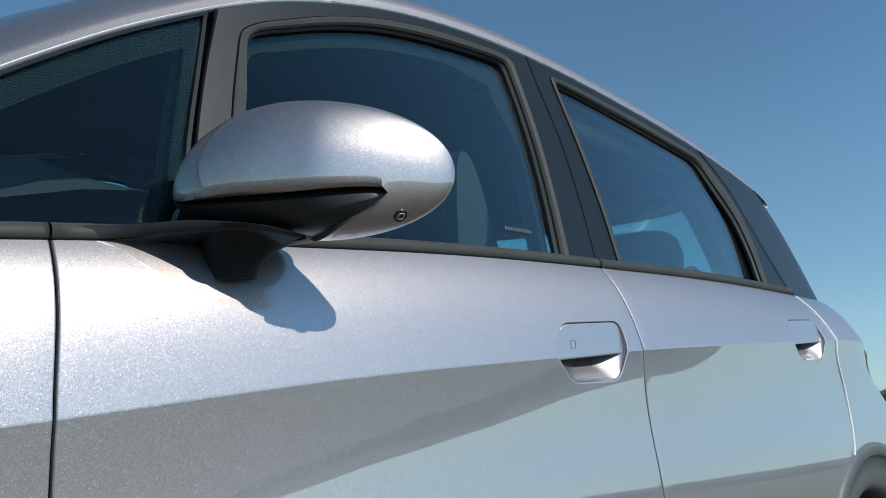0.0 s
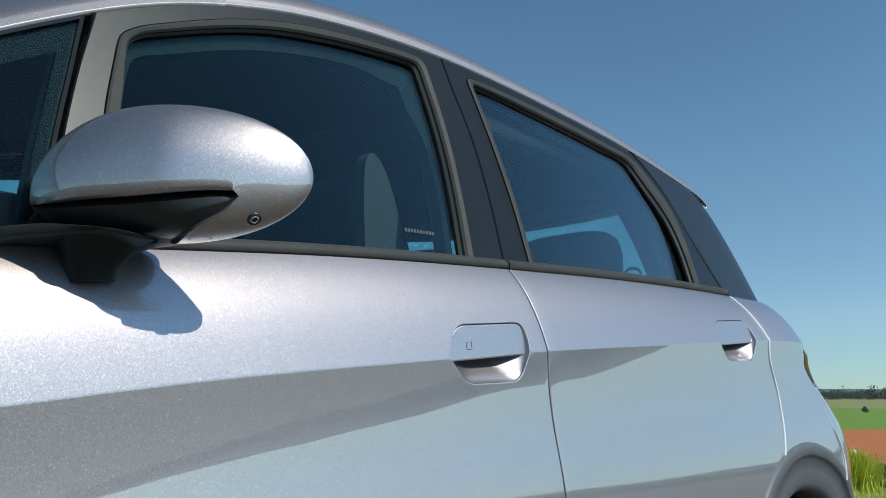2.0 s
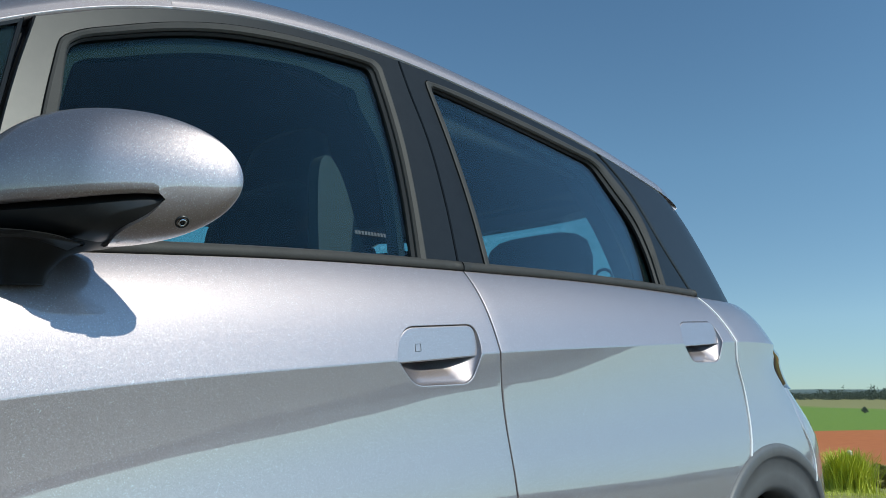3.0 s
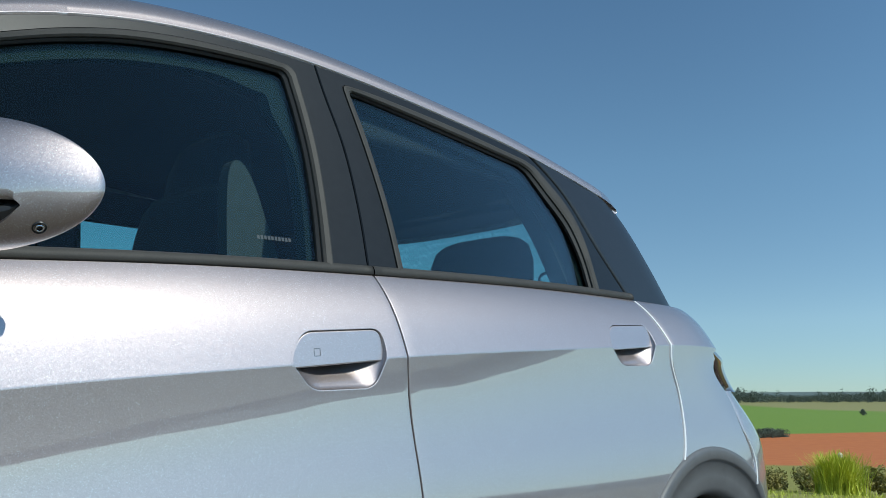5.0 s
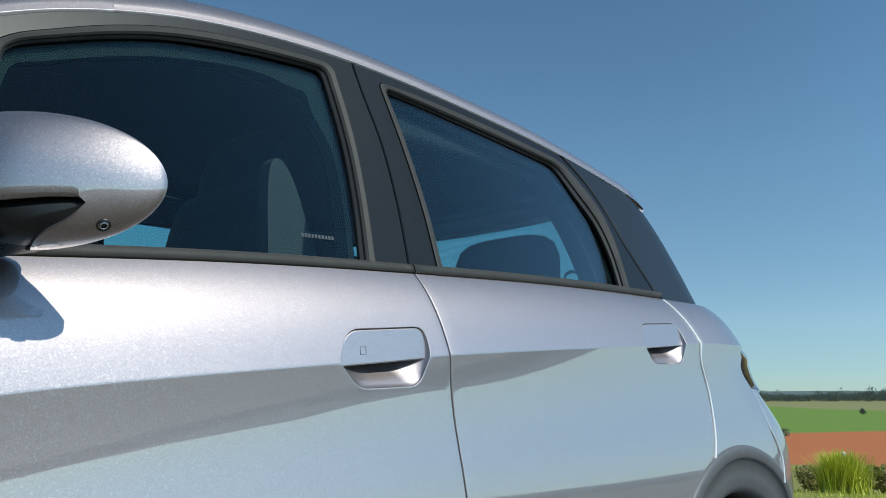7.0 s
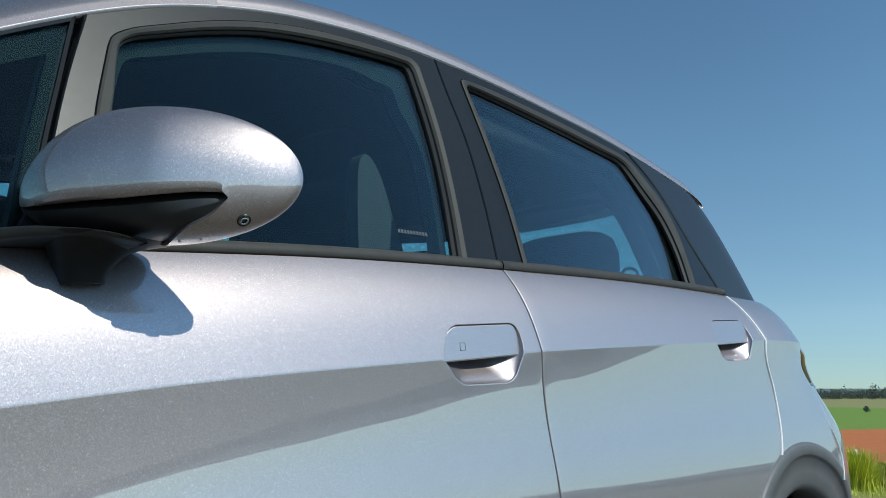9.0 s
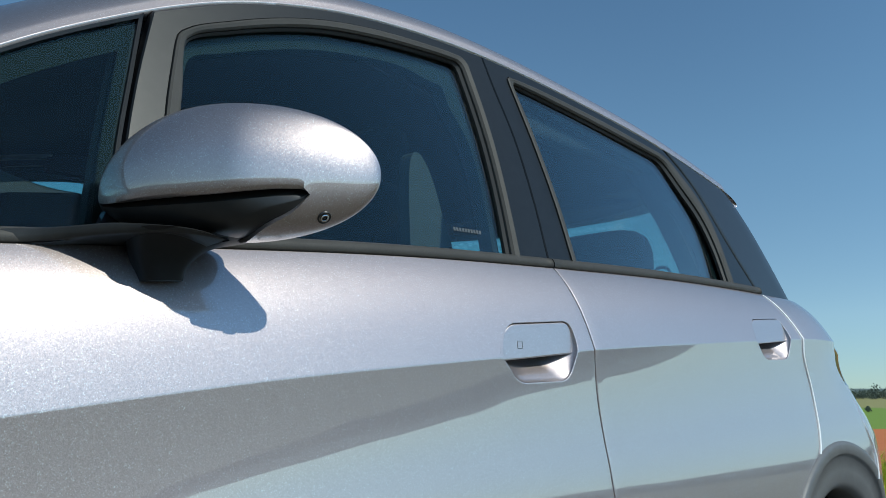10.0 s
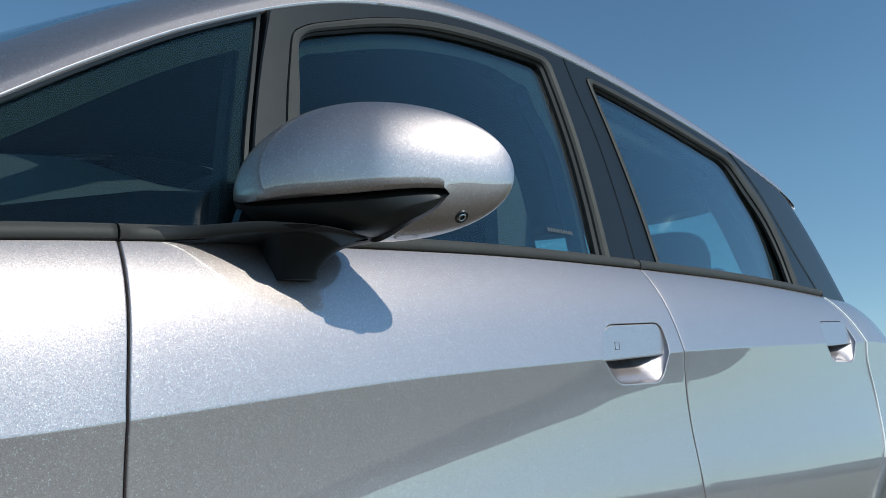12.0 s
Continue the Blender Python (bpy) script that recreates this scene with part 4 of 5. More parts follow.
# ---- door mirrors ----
def door_mirror(side, parent):
    C = np.array([0.6153, 0.8038, 1.130])
    d1, d2, up = np.array([0.700, -0.714, 0]), np.array([0.714, 0.700, 0]), np.array([0, 0, 1.0])
    a, front, back, c = 0.1641, 0.078, 0.0303, 0.0795
    # where the groove under the painted cap begins, and the edge of the painted tip
    top_of = spline([(-1, 2.19), (-0.777, 2.168), (-0.538, 2.130), (-0.153, 2.073), (0.219, 1.996), (0.405, 1.972), (0.475, 1.985), (0.515, 2.02), (0.537, 2.06), (1, 2.06)])
    foot_of = spline([(-1, 3.85), (-0.12, 3.80), (-0.02, 3.55), (0.04, 3.18), (0.086, 2.965), (0.166, 2.683), (0.286, 2.454), (0.405, 2.320), (0.472, 2.206), (0.515, 2.105), (0.537, 2.06), (1, 2.06)])

    def at(xi, th, inset=0.0):
        r = math.sqrt(max(0.0, 1 - abs(xi) ** 2.1))
        rd = math.sqrt(max(0.0, 1 - abs(xi) ** 2.9))
        if xi > 0:
            rd = math.sqrt(max(0.0, 1 - xi ** 4)) * (1 - 0.80 * (math.sqrt(xi * xi + 0.03) - 0.173))
        depth = front if math.sin(th) > 0 else back * (1 - max(0.0, xi))
        k = 1 - inset / 0.085
        sag = -0.32 * max(0.0, -xi) ** 2.5 * c
        ct, st = math.cos(th), math.sin(th)
        w = min(1.0, max(0.0, (xi - 0.3) / 0.4))
        e = 2.0 if ct > 0 and st > 0 else 3.1 - 0.75 * w * w * (3 - 2 * w) if ct <= 0 else 2.35
        c_ = c * 0.991 if ct > 0 else c
        g = (abs(ct) ** e + abs(st) ** e) ** (-1 / e)
        rise = k * g * r * c_ * ct
        # the rear face leans forwards to its top
        ahead = 0.352 * max(0.0, rise) * (1 - max(0.0, st))
        return C + a * xi * d1 + rise * up - (k * g * rd * depth * st + ahead) * d2 + sag * up
    xis = np.unique(np.concatenate([np.sin(np.linspace(-np.pi / 2, np.pi / 2, 73)) * 0.9995, np.linspace(0.42, 0.60, 30)]))
    n1, n2, n3 = 26, 36, 30
    upper, lower, base = [], [], []
    for xi in xis:
        t, f = float(top_of(xi)), float(foot_of(xi))
        if xi > 0.536 or f - t < 0.004:
            f = t
        open_ = min(1, (f - t) / 0.25)
        # the painted lip rolls under before the groove
        lip = 0.085 * min(1, max(0.0, (0.62 - xi) / 0.12)) * open_ * min(1, max(0.0, (xi + 0.97) / 0.4))
        for k in range(n1):
            upper.append(at(xi, -0.8 + (t - lip + 0.8) * k / (n1 - 1)))
        for q in (0.25, 0.5, 0.75, 1.0):
            upper.append(at(xi, t - lip * (1 - q), 0.0055 * q ** 1.15 * min(1, lip / 0.04)))
        upper.append(at(xi, t + 0.010 * open_, 0.016 * open_))
        upper.append(at(xi, t + 0.012 * open_, 0.034 * open_))
        lower.append(at(xi, f - 0.012 * open_, 0.020 * open_))
        lower.append(at(xi, f - 0.012 * open_, 0.004 * open_))
        for k in range(n3):
            lower.append(at(xi, f + (2 * math.pi - 0.8 - f) * k / (n3 - 1)))
        # a dark groove, then the plastic wedge that runs down to the painted tip or the foot
        groove = 0.115 * min(1, (f - t) / 0.22)
        for k in range(n2):
            if k < 6:
                th, ins = t + groove * 0.86 * k / 5, 0.034 - 0.008 * k / 5
            else:
                q = (k - 6) / (n2 - 7)
                th = t + groove + (f - 0.012 - t - groove) * q
                ins = 0.0085 - 0.0045 * min(1, q * 3) + 0.002 * q
            base.append(at(xi, th, ins if f - t > 0.03 else 0.034))
    both = [tuple(p) for p in upper + lower]
    shell_f = quads(len(xis), n1 + 6) + quads(len(xis), n3 + 2, len(upper))
    bm = bmesh.new()
    bv = [bm.verts.new(p) for p in both]
    for f in shell_f:
        bm.faces.new([bv[i] for i in reversed(f)])
    bmesh.ops.remove_doubles(bm, verts=bm.verts, dist=0.00004)
    bm.verts.index_update()
    shell = [tuple(v.co) for v in bm.verts]
    shell_f = [tuple(v.index for v in f.verts) for f in bm.faces]
    bm.free()
    body = side.mesh("door_mirror", shell, shell_f, PAINT, parent, "rounded silver-grey mirror housing on a black foot", sharp=62)
    side.mesh("mirror_base", [tuple(p) for p in base], [tuple(reversed(q)) for q in quads(len(xis), n2)], PLASTIC, body, "grained black plastic lower housing", sharp=40)
    # reflecting glass in the rear face; an added dark core blocks sun leaks
    V = [tuple(at(0.9 * math.cos(q), (0.0 if math.sin(q) > 0 else math.pi), 0.085 * (1 - 0.9 * abs(math.sin(q)) / max(0.05, math.sqrt(1 - (0.9 * math.cos(q)) ** 2.0)))) + d2 * 0.010 * (1 - 0.8 * max(0.0, math.cos(q)))) for q in np.linspace(0.02, 2 * math.pi + 0.02, 48, endpoint=False)]
    V += [tuple(np.array(p) - d2 * 0.006) for p in V]
    side.mesh("mirror_glass", V, [tuple(reversed(range(48)))] + quads(2, 48, closed=True), MIRROR, body, "reflecting mirror glass")
    V = [tuple(at(xi, th, 0.036)) for xi in np.linspace(-0.90, 0.90, 20) for th in np.linspace(0, 2 * math.pi, 24, endpoint=False)]
    side.mesh("light_block_core", V, quads(20, 24, closed=True), BLACK, body)
    # side camera: dark bowl, metal ring and lens
    xi, th = 0.618, 2.549
    p = at(xi, th)
    e = 0.02
    nrm = np.cross(at(xi + e, th) - p, at(xi, th + e) - p)
    nrm /= np.linalg.norm(nrm)
    if nrm[1] > 0:
        nrm = -nrm
    ua = np.cross(nrm, up)
    ua /= np.linalg.norm(ua)
    ub = np.cross(ua, nrm)

    def turned(name, prof, mat, label=""):
        V = []
        for q in np.linspace(0, 2 * math.pi, 28, endpoint=False):
            for r, h in prof:
                V.append(tuple(p + (ua * math.cos(q) + ub * math.sin(q)) * r + nrm * h))
        k = len(prof)
        F = quads(28, k) + [(27 * k + j, 27 * k + j + 1, j + 1, j) for j in range(k - 1)] + [tuple(i * k + k - 1 for i in range(28))]
        return side.mesh(name, V, F, mat, body, label)
    turned("camera_surround", [(0.0085, -0.004), (0.0082, 0.0012), (0.0070, 0.0018), (0.0060, -0.001)], PLASTIC, "small round black camera surround")
    turned("camera_ring", [(0.0048, -0.002), (0.0048, 0.0022), (0.0034, 0.0024), (0.0030, 0.0004)], CHROME, "bright ring round the camera lens")
    turned("camera_lens", [(0.0030, 0.0), (0.0022, 0.0012), (0.0010, 0.0018), (0.0002, 0.0019)], GLOSS)
    # thin engraved ring under the housing
    V = []
    for q in np.linspace(0, 2 * math.pi, 40, endpoint=False):
        for g in (1.0, 1.10):
            V.append(tuple(at(0.233 + 0.075 * g * math.cos(q), 2.90 + 0.12 * g * math.sin(q), -0.0006)))
    side.mesh("service_cap", V, quads(40, 2) + [(78, 79, 1, 0)], CLADDING, body)
    # foot: a strip that swells out of the belt line into an arm, and a neck under it that stands on the door
    low = spline([(0.3575, 1.0295), (0.387, 1.0333), (0.413, 1.037), (0.437, 1.0407), (0.460, 1.0453), (0.487, 1.049), (0.524, 1.0515), (0.552, 1.0505), (0.580, 1.047)])
    high = spline([(0.3575, 1.0475), (0.412, 1.0528), (0.441, 1.0562), (0.459, 1.0588), (0.482, 1.0615), (0.505, 1.0610), (0.552, 1.0565), (0.580, 1.050)])
    reach = spline([(0.3575, 0.006), (0.40, 0.012), (0.425, 0.020), (0.45, 0.037), (0.50, 0.077), (0.552, 0.111), (0.590, 0.120)])
    xs = np.concatenate([np.linspace(0.3575, 0.558, 50), 0.558 + 0.028 * np.sin(np.linspace(0.1, 1, 10) * np.pi / 2)])
    V = []
    for x in xs:
        close = math.sqrt(max(0.0, 1 - max(0.0, (x - 0.558) / 0.0282) ** 2))
        lo, hi, out = float(low(x)), float(high(x)), float(reach(x))
        mid = (lo + hi) / 2
        lo, hi = mid + (lo - mid) * close, mid + (hi - mid) * close
        y0, s = float(glass_y(x, 1.06)), min(1, out / 0.03)
        for d, z in ((0.03, hi), (-out * 0.5, hi + 0.001 * s), (-out + 0.0070, hi), (-out + 0.0030, hi - 0.0005), (-out + 0.0008, hi - 0.002), (-out + 0.0010 + 0.0004 * s, mid), (-out + 0.0004 + 0.0030 * s, lo + 0.0028), (-out + 0.0010 + 0.0038 * s, lo + 0.001), (-out + 0.0080, lo), (-out * 0.75, lo - 0.001 * s), (-out * 0.4, lo - 0.004 * s), (0.03, lo - 0.008 * s)):
            V.append((x, y0 + d, z))
    k = 12
    F = quads(len(xs), k) + [tuple(reversed(range(k))), tuple(range((len(xs) - 1) * k, len(xs) * k))]
    foot = side.mesh("mirror_foot", V, F, PLASTIC, body, "black plastic mirror foot swelling out of the belt line", sharp=50)
    V = []
    n = 40
    zs = np.linspace(0, 1, 16)
    xl = spline([(0, 0.527), (0.2, 0.524), (0.5, 0.517), (0.75, 0.510), (1, 0.500)])
    xr = spline([(0, 0.576), (0.2, 0.577), (0.5, 0.588), (0.72, 0.602), (0.86, 0.620), (1, 0.648)])
    yf = spline([(0, 0.846), (0.2, 0.843), (0.5, 0.836), (0.72, 0.826), (0.86, 0.814), (1, 0.796)])
    for t in zs:
        a, b, d = float(xl(t)), float(xr(t)), float(yf(t))
        for i in range(n):
            q = 2 * math.pi * i / n
            c, s = math.cos(q), math.sin(q)
            g = (abs(c) ** 3 + abs(s) ** 3) ** (-1 / 3)
            x = (a + b) / 2 + (b - a) / 2 * g * c
            V.append((x, (d + 0.895) / 2 - (0.895 - d) / 2 * g * s, 1.0025 + 0.055 * t + 0.08 * (x - 0.527) * (1 - t)))
    side.mesh("mirror_neck", V, [tuple(reversed(range(n)))] + quads(len(zs), n, closed=True), SHADED_PLASTIC, body, "black plastic neck standing on the door", sharp=50)
    # glossy corner filler behind the housing root
    V = []
    for off in (0.0, -0.014):
        for x, z in ((0.486, 1.066), (0.550, 1.066), (0.545, 1.100), (0.522, 1.122), (0.508, 1.112)):
            V.append((x, float(glass_y(x, z)) + off - 0.002, z))
    side.mesh("corner_filler", V, [(0, 1, 2, 3, 4), (9, 8, 7, 6, 5)] + [tuple(reversed(f)) for f in quads(2, 5, closed=True)], GLOSS, body, smooth=False)


for sd in (near, far):
    door_mirror(sd, car)


# ---- cabin ----
def soft_block(name, ctr, rows, mat, parent, label="", n=32, p=2.6):
    """A padded form: rounded outlines stacked along a line. rows: (x, z, half length in x, half width in y)."""
    V = []
    for x, z, hx, hy in rows:
        for i in range(n):
            a = 2 * math.pi * i / n
            c, s = math.cos(a), math.sin(a)
            r = (abs(c) ** p + abs(s) ** p) ** (-1 / p)
            V.append((x + hx * r * c, ctr + hy * r * s, z))
    k = len(rows)
    return part(name, V, quads(k, n, closed=True) + [tuple(reversed(range(n))), tuple(range((k - 1) * n, k * n))], mat, parent, label)


def front_seat(y, slid=0.0):
    seat = soft_block("front_seat", y, [(0.93, 0.30, 0.22, 0.22), (0.93, 0.34, 0.25, 0.25), (0.92, 0.46, 0.27, 0.265), (0.91, 0.55, 0.26, 0.25), (0.92, 0.575, 0.22, 0.20)], FABRIC, car, "dark front seat with an integral headrest")
    soft_block("backrest", y, [(1.10, 0.52, 0.07, 0.20), (1.12, 0.60, 0.09, 0.25), (1.16, 0.80, 0.10, 0.27), (1.195, 1.00, 0.085, 0.265), (1.205, 1.10, 0.066, 0.245), (1.205, 1.17, 0.054, 0.225), (1.200, 1.23, 0.042, 0.20), (1.19, 1.275, 0.028, 0.165), (1.185, 1.30, 0.012, 0.12)], FABRIC, seat, "dark backrest")
    seat_side(y - 0.275 * (1 if y < YC else -1), 1 if y < YC else -1, seat)
    soft_block("headrest", y, [(1.225, 1.22, 0.05, 0.13), (1.235, 1.28, 0.055, 0.14), (1.245, 1.36, 0.05, 0.135), (1.25, 1.41, 0.04, 0.115), (1.25, 1.43, 0.02, 0.08)], FABRIC, seat)
    seat.location.x = slid


def seat_side(y, way, seat):
    """A lighter grey outer side on a backrest, outlined to fit the camera's view."""
    prof = [(1.158, 0.70), (1.152, 1.00), (1.145, 1.15), (1.141, 1.24), (1.143, 1.292), (1.149, 1.311), (1.160, 1.319), (1.173, 1.312), (1.192, 1.289), (1.209, 1.256), (1.228, 1.21), (1.258, 1.14), (1.282, 1.02), (1.290, 0.85), (1.290, 0.70)]
    prof = [(px - 0.02, pz - 0.006) for px, pz in resample(prof, 110)]
    V = [(x, y, z) for x, z in prof] + [(x, y + way * 0.03, z) for x, z in prof]
    k = len(prof)
    part("side_panel", V, [tuple(range(k)), tuple(reversed(range(k, 2 * k)))] + quads(2, k, closed=True), BOLSTER, seat, "pale grey seat side panel", sharp=50)


BOLSTER = noisy("grey_bolster", (0.040, 0.046, 0.048), (0.052, 0.058, 0.060), 0.8, 50.0, bump=0.3, depth=0.001)
front_seat(YC - 0.35)
front_seat(YC + 0.35, 0.33)
bench = soft_block("rear_bench", YC, [(1.98, 0.32, 0.24, 0.60), (1.98, 0.50, 0.27, 0.64), (1.99, 0.56, 0.24, 0.62)], FABRIC, car, "dark rear bench seat")
soft_block("backrest", YC, [(2.16, 0.52, 0.09, 0.62), (2.20, 0.80, 0.10, 0.66), (2.25, 1.02, 0.08, 0.65), (2.27, 1.09, 0.05, 0.62)], FABRIC, bench, p=5)
for y in (YC - 0.300, YC + 0.300):
    soft_block("headrest", y, [(2.16, 1.135, 0.030, 0.12), (2.165, 1.155, 0.045, 0.165), (2.17, 1.20, 0.052, 0.188), (2.175, 1.26, 0.05, 0.186), (2.178, 1.305, 0.045, 0.168), (2.18, 1.325, 0.034, 0.138), (2.18, 1.333, 0.02, 0.10)], FABRIC, bench, p=3.2)
    for dy in (-0.06, 0.06):
        soft_block("headrest_post", y + dy, [(2.215, 1.06, 0.006, 0.006), (2.175, 1.15, 0.006, 0.006)], CHROME, bench, n=10, p=2)
V = []
for i in range(24):
    a = 2 * math.pi * i / 24
    for j in range(8):
        b = 2 * math.pi * j / 8
        r = 0.022 + 0.004 * math.cos(b)
        V.append((2.30 + r * math.cos(a) * 0.6, 1.227 - r * math.cos(a) * 0.8, 1.216 + 0.8 * r * math.sin(a) + 0.004 * math.sin(b)))
part("belt_guide", V, quads(24, 8, closed=True) + [(184 + j, 184 + (j + 1) % 8, (j + 1) % 8, j) for j in range(8)], FABRIC, bench, "small dark belt guide loop")
# dashboard with its middle raised to fit the camera's view
V = []
for t in np.linspace(0, 1, 25):
    y = 0.985 + 2 * (YC - 0.985) * t
    top = 1.075 + 0.20 * math.exp(-((y - 1.62) / 0.52) ** 2)
    for x, z in ((0.05, 1.0), (0.22, 1.03 + 0.4 * (top - 1.06)), (0.42, top - 0.012), (0.50, top), (0.525, top - 0.008), (0.53, top - 0.05), (0.50, 1.0), (0.45, 0.80), (0.35, 0.55)):
        V.append((x, y, z))
dash = part("dashboard", V, quads(25, 9), DASH, car, "grey moulded dashboard")
V = []
for i in range(40):
    a = 2 * math.pi * i / 40
    for j in range(10):
        b = 2 * math.pi * j / 10
        r = 0.178 + 0.016 * math.cos(b)
        u, v, w = r * math.cos(a), r * math.sin(a), 0.016 * math.sin(b)
        V.append((0.625 + 0.40 * v + 0.91 * w, YC - 0.35 + u, 1.055 + 0.91 * v - 0.40 * w))
F = quads(40, 10, closed=True) + [(390 + j, 390 + (j + 1) % 10, (j + 1) % 10, j) for j in range(10)]
wheel_ob = part("steering_wheel", V, [tuple(reversed(f)) for f in F], FABRIC, car, "dark steering wheel")
soft_block("hub", YC - 0.35, [(0.580, 0.96, 0.02, 0.05), (0.595, 1.00, 0.035, 0.09), (0.620, 1.055, 0.035, 0.165), (0.645, 1.10, 0.03, 0.12), (0.665, 1.15, 0.02, 0.10)], FABRIC, wheel_ob)
# padded lining over the side windows
# strip added over the side windows, edge fitted to hide sky from the camera
for sd in (near, far):
    V = []
    for x in np.linspace(0.95, 2.05, 24):
        low = 1.462 - 0.050 * min(1, max(0, (x - 1.05) / 0.30))
        for dy, z in ((0.075, low + 0.10), (0.055, low + 0.02), (0.060, low), (0.085, low + 0.004), (0.11, low + 0.09)):
            V.append((x, float(glass_y(x, low)) + dy, min(z, float(rail_z(x)) - 0.01)))
    sd.mesh("sky_mask_strip", V, [tuple(reversed(f)) for f in quads(24, 5)], LINER, car)
# inner faces of the doors
for sd in (near, far):
    V = []
    for x in np.linspace(0.36, 2.25, 30):
        for z, off in ((0.35, 0.05), (0.60, 0.05), (0.85, 0.07), (1.0, 0.06), (1.06, 0.045), (1.0 + 0.0, 0.045)):
            zz = min(z, float(belt_z(x)) - 0.004)
            V.append((x, max(0.90, float(glass_y(x, max(zz, 1.0)))) + off, zz))
    sd.mesh("door_lining", V, quads(30, 6), FABRIC, car)
# code etched into the front door glass, as plain bars
for k in range(10):
    x = 1.103 + 0.0071 * k
    V = []
    for o in (0.0125, 0.0130):
        for dx, dz in ((0, 0), (0.0046, 0), (0.0046, 0.0066), (0, 0.0066)):
            z = 1.1445 + dz + 0.0002 * k
            V.append((x + dx, float(glass_y(x + dx, z)) + o, z))
    near.mesh("etched_code", V, [(3, 2, 1, 0), (4, 5, 6, 7)], ETCH, car)

# ---- the land ----
def land_z(x, y):
    """A level track by the car, falling to the fields behind it."""
    q = np.asarray(x) * 0.94 + np.asarray(y) * 0.34
    drop = 1 / (1 + np.exp(-(np.hypot(np.asarray(x) - 1, np.asarray(y) - 1.5) - 13) / 3.0))
    return -1.15 * drop - 1.1 * np.clip((q - 18) / 40, 0, 1)


rings = np.concatenate([[0], np.geomspace(1.2, 2500, 60)])
n_a = 96
V, F = [], []
for r in rings:
    for k in range(n_a):
        a = 2 * math.pi * k / n_a
        x, y = 1 + r * math.cos(a), 1.5 + r * math.sin(a)
        V.append((x, y, float(land_z(x, y))))
F = [tuple(reversed(f)) for f in quads(len(rings), n_a, closed=True)]


def land_material():
    m = material("land", (0.1, 0.1, 0.06), 0.95)
    b = m.node_tree.nodes["Principled BSDF"]
    tc = add(m, "ShaderNodeTexCoord")
    sep = add(m, "ShaderNodeSeparateXYZ")
    wire(m, tc.outputs["Object"], sep.inputs[0])
    wob = add(m, "ShaderNodeTexNoise", Scale=0.03, Detail=3.0)
    fine = add(m, "ShaderNodeTexNoise", Scale=1.4, Detail=8.0)
    for n in (wob, fine):
        wire(m, tc.outputs["Object"], n.inputs["Vector"])

    def math_node(op, a, b_):
        n = add(m, "ShaderNodeMath")
        n.operation = op
        for i, v in enumerate((a, b_)):
            if isinstance(v, (int, float)):
                n.inputs[i].default_value = v
            else:
                wire(m, v, n.inputs[i])
        return n.outputs[0]
    q = math_node("ADD", math_node("MULTIPLY", sep.outputs[0], 0.94), math_node("MULTIPLY", sep.outputs[1], 0.34))
    q = math_node("ADD", q, math_node("MULTIPLY", math_node("SUBTRACT", wob.outputs["Fac"], 0.5), 14.0))

    def blend(under, color_a, color_b, start, soft, value=None):
        n = add(m, "ShaderNodeMapRange", From_Min=start - soft, From_Max=start + soft)
        wire(m, value if value else q, n.inputs["Value"])
        c = add(m, "ShaderNodeMix")
        c.data_type = "RGBA"
        c.inputs["A"].default_value, c.inputs["B"].default_value = (*color_a, 1), (*color_b, 1)
        wire(m, fine.outputs["Fac"], c.inputs["Factor"])
        out = add(m, "ShaderNodeMix")
        out.data_type = "RGBA"
        wire(m, n.outputs["Result"], out.inputs["Factor"])
        if under is None:
            out.inputs["A"].default_value = (0.110, 0.094, 0.068, 1)
        else:
            wire(m, under, out.inputs["A"])
        wire(m, c.outputs["Result"], out.inputs["B"])
        return out.outputs["Result"]
    wide = add(m, "ShaderNodeTexNoise", Scale=0.011, Detail=3.0)
    wire(m, tc.outputs["Object"], wide.inputs["Vector"])

    def far_q(amount):
        return math_node("ADD", q, math_node("MULTIPLY", math_node("SUBTRACT", wide.outputs["Fac"], 0.5), amount))
    # field edges run askew to one another
    across = math_node("SUBTRACT", math_node("MULTIPLY", sep.outputs[0], 0.34), math_node("MULTIPLY", sep.outputs[1], 0.94))

    def askew(value, share):
        return math_node("ADD", value, math_node("MULTIPLY", across, share))
    # grass round the track, ploughed red soil, a green crop, dry pasture
    col = blend(None, (0.20, 0.20, 0.030), (0.32, 0.29, 0.060), 7.0, 1.5)
    col = blend(col, (0.44, 0.112, 0.024), (0.57, 0.180, 0.040), 34.0, 1.0)
    col = blend(col, (0.135, 0.240, 0.014), (0.200, 0.290, 0.028), 80.0, 1.2, askew(far_q(20.0), -0.9))
    col = blend(col, (0.23, 0.235, 0.07), (0.32, 0.275, 0.10), 200.0, 14.0, askew(far_q(110.0), 3.0))
    # the open side across from the car: gravel, then dry grass
    away = math_node("SUBTRACT", math_node("MULTIPLY", sep.outputs[1], -1.0), math_node("MULTIPLY", math_node("SUBTRACT", wob.outputs["Fac"], 0.5), 5.0))
    col = blend(col, (0.13, 0.12, 0.055), (0.19, 0.165, 0.085), 7.0, 2.0, away)
    wire(m, col, b.inputs["Base Color"])
    bp = add(m, "ShaderNodeBump", Strength=0.6, Distance=0.05)
    wire(m, fine.outputs["Fac"], bp.inputs["Height"])
    wire(m, bp.outputs["Normal"], b.inputs["Normal"])
    return m


ground = tagged(part("ground", V, F, land_material()), "gravel track, grass, red ploughed soil and green fields", "ground", kind="structure")


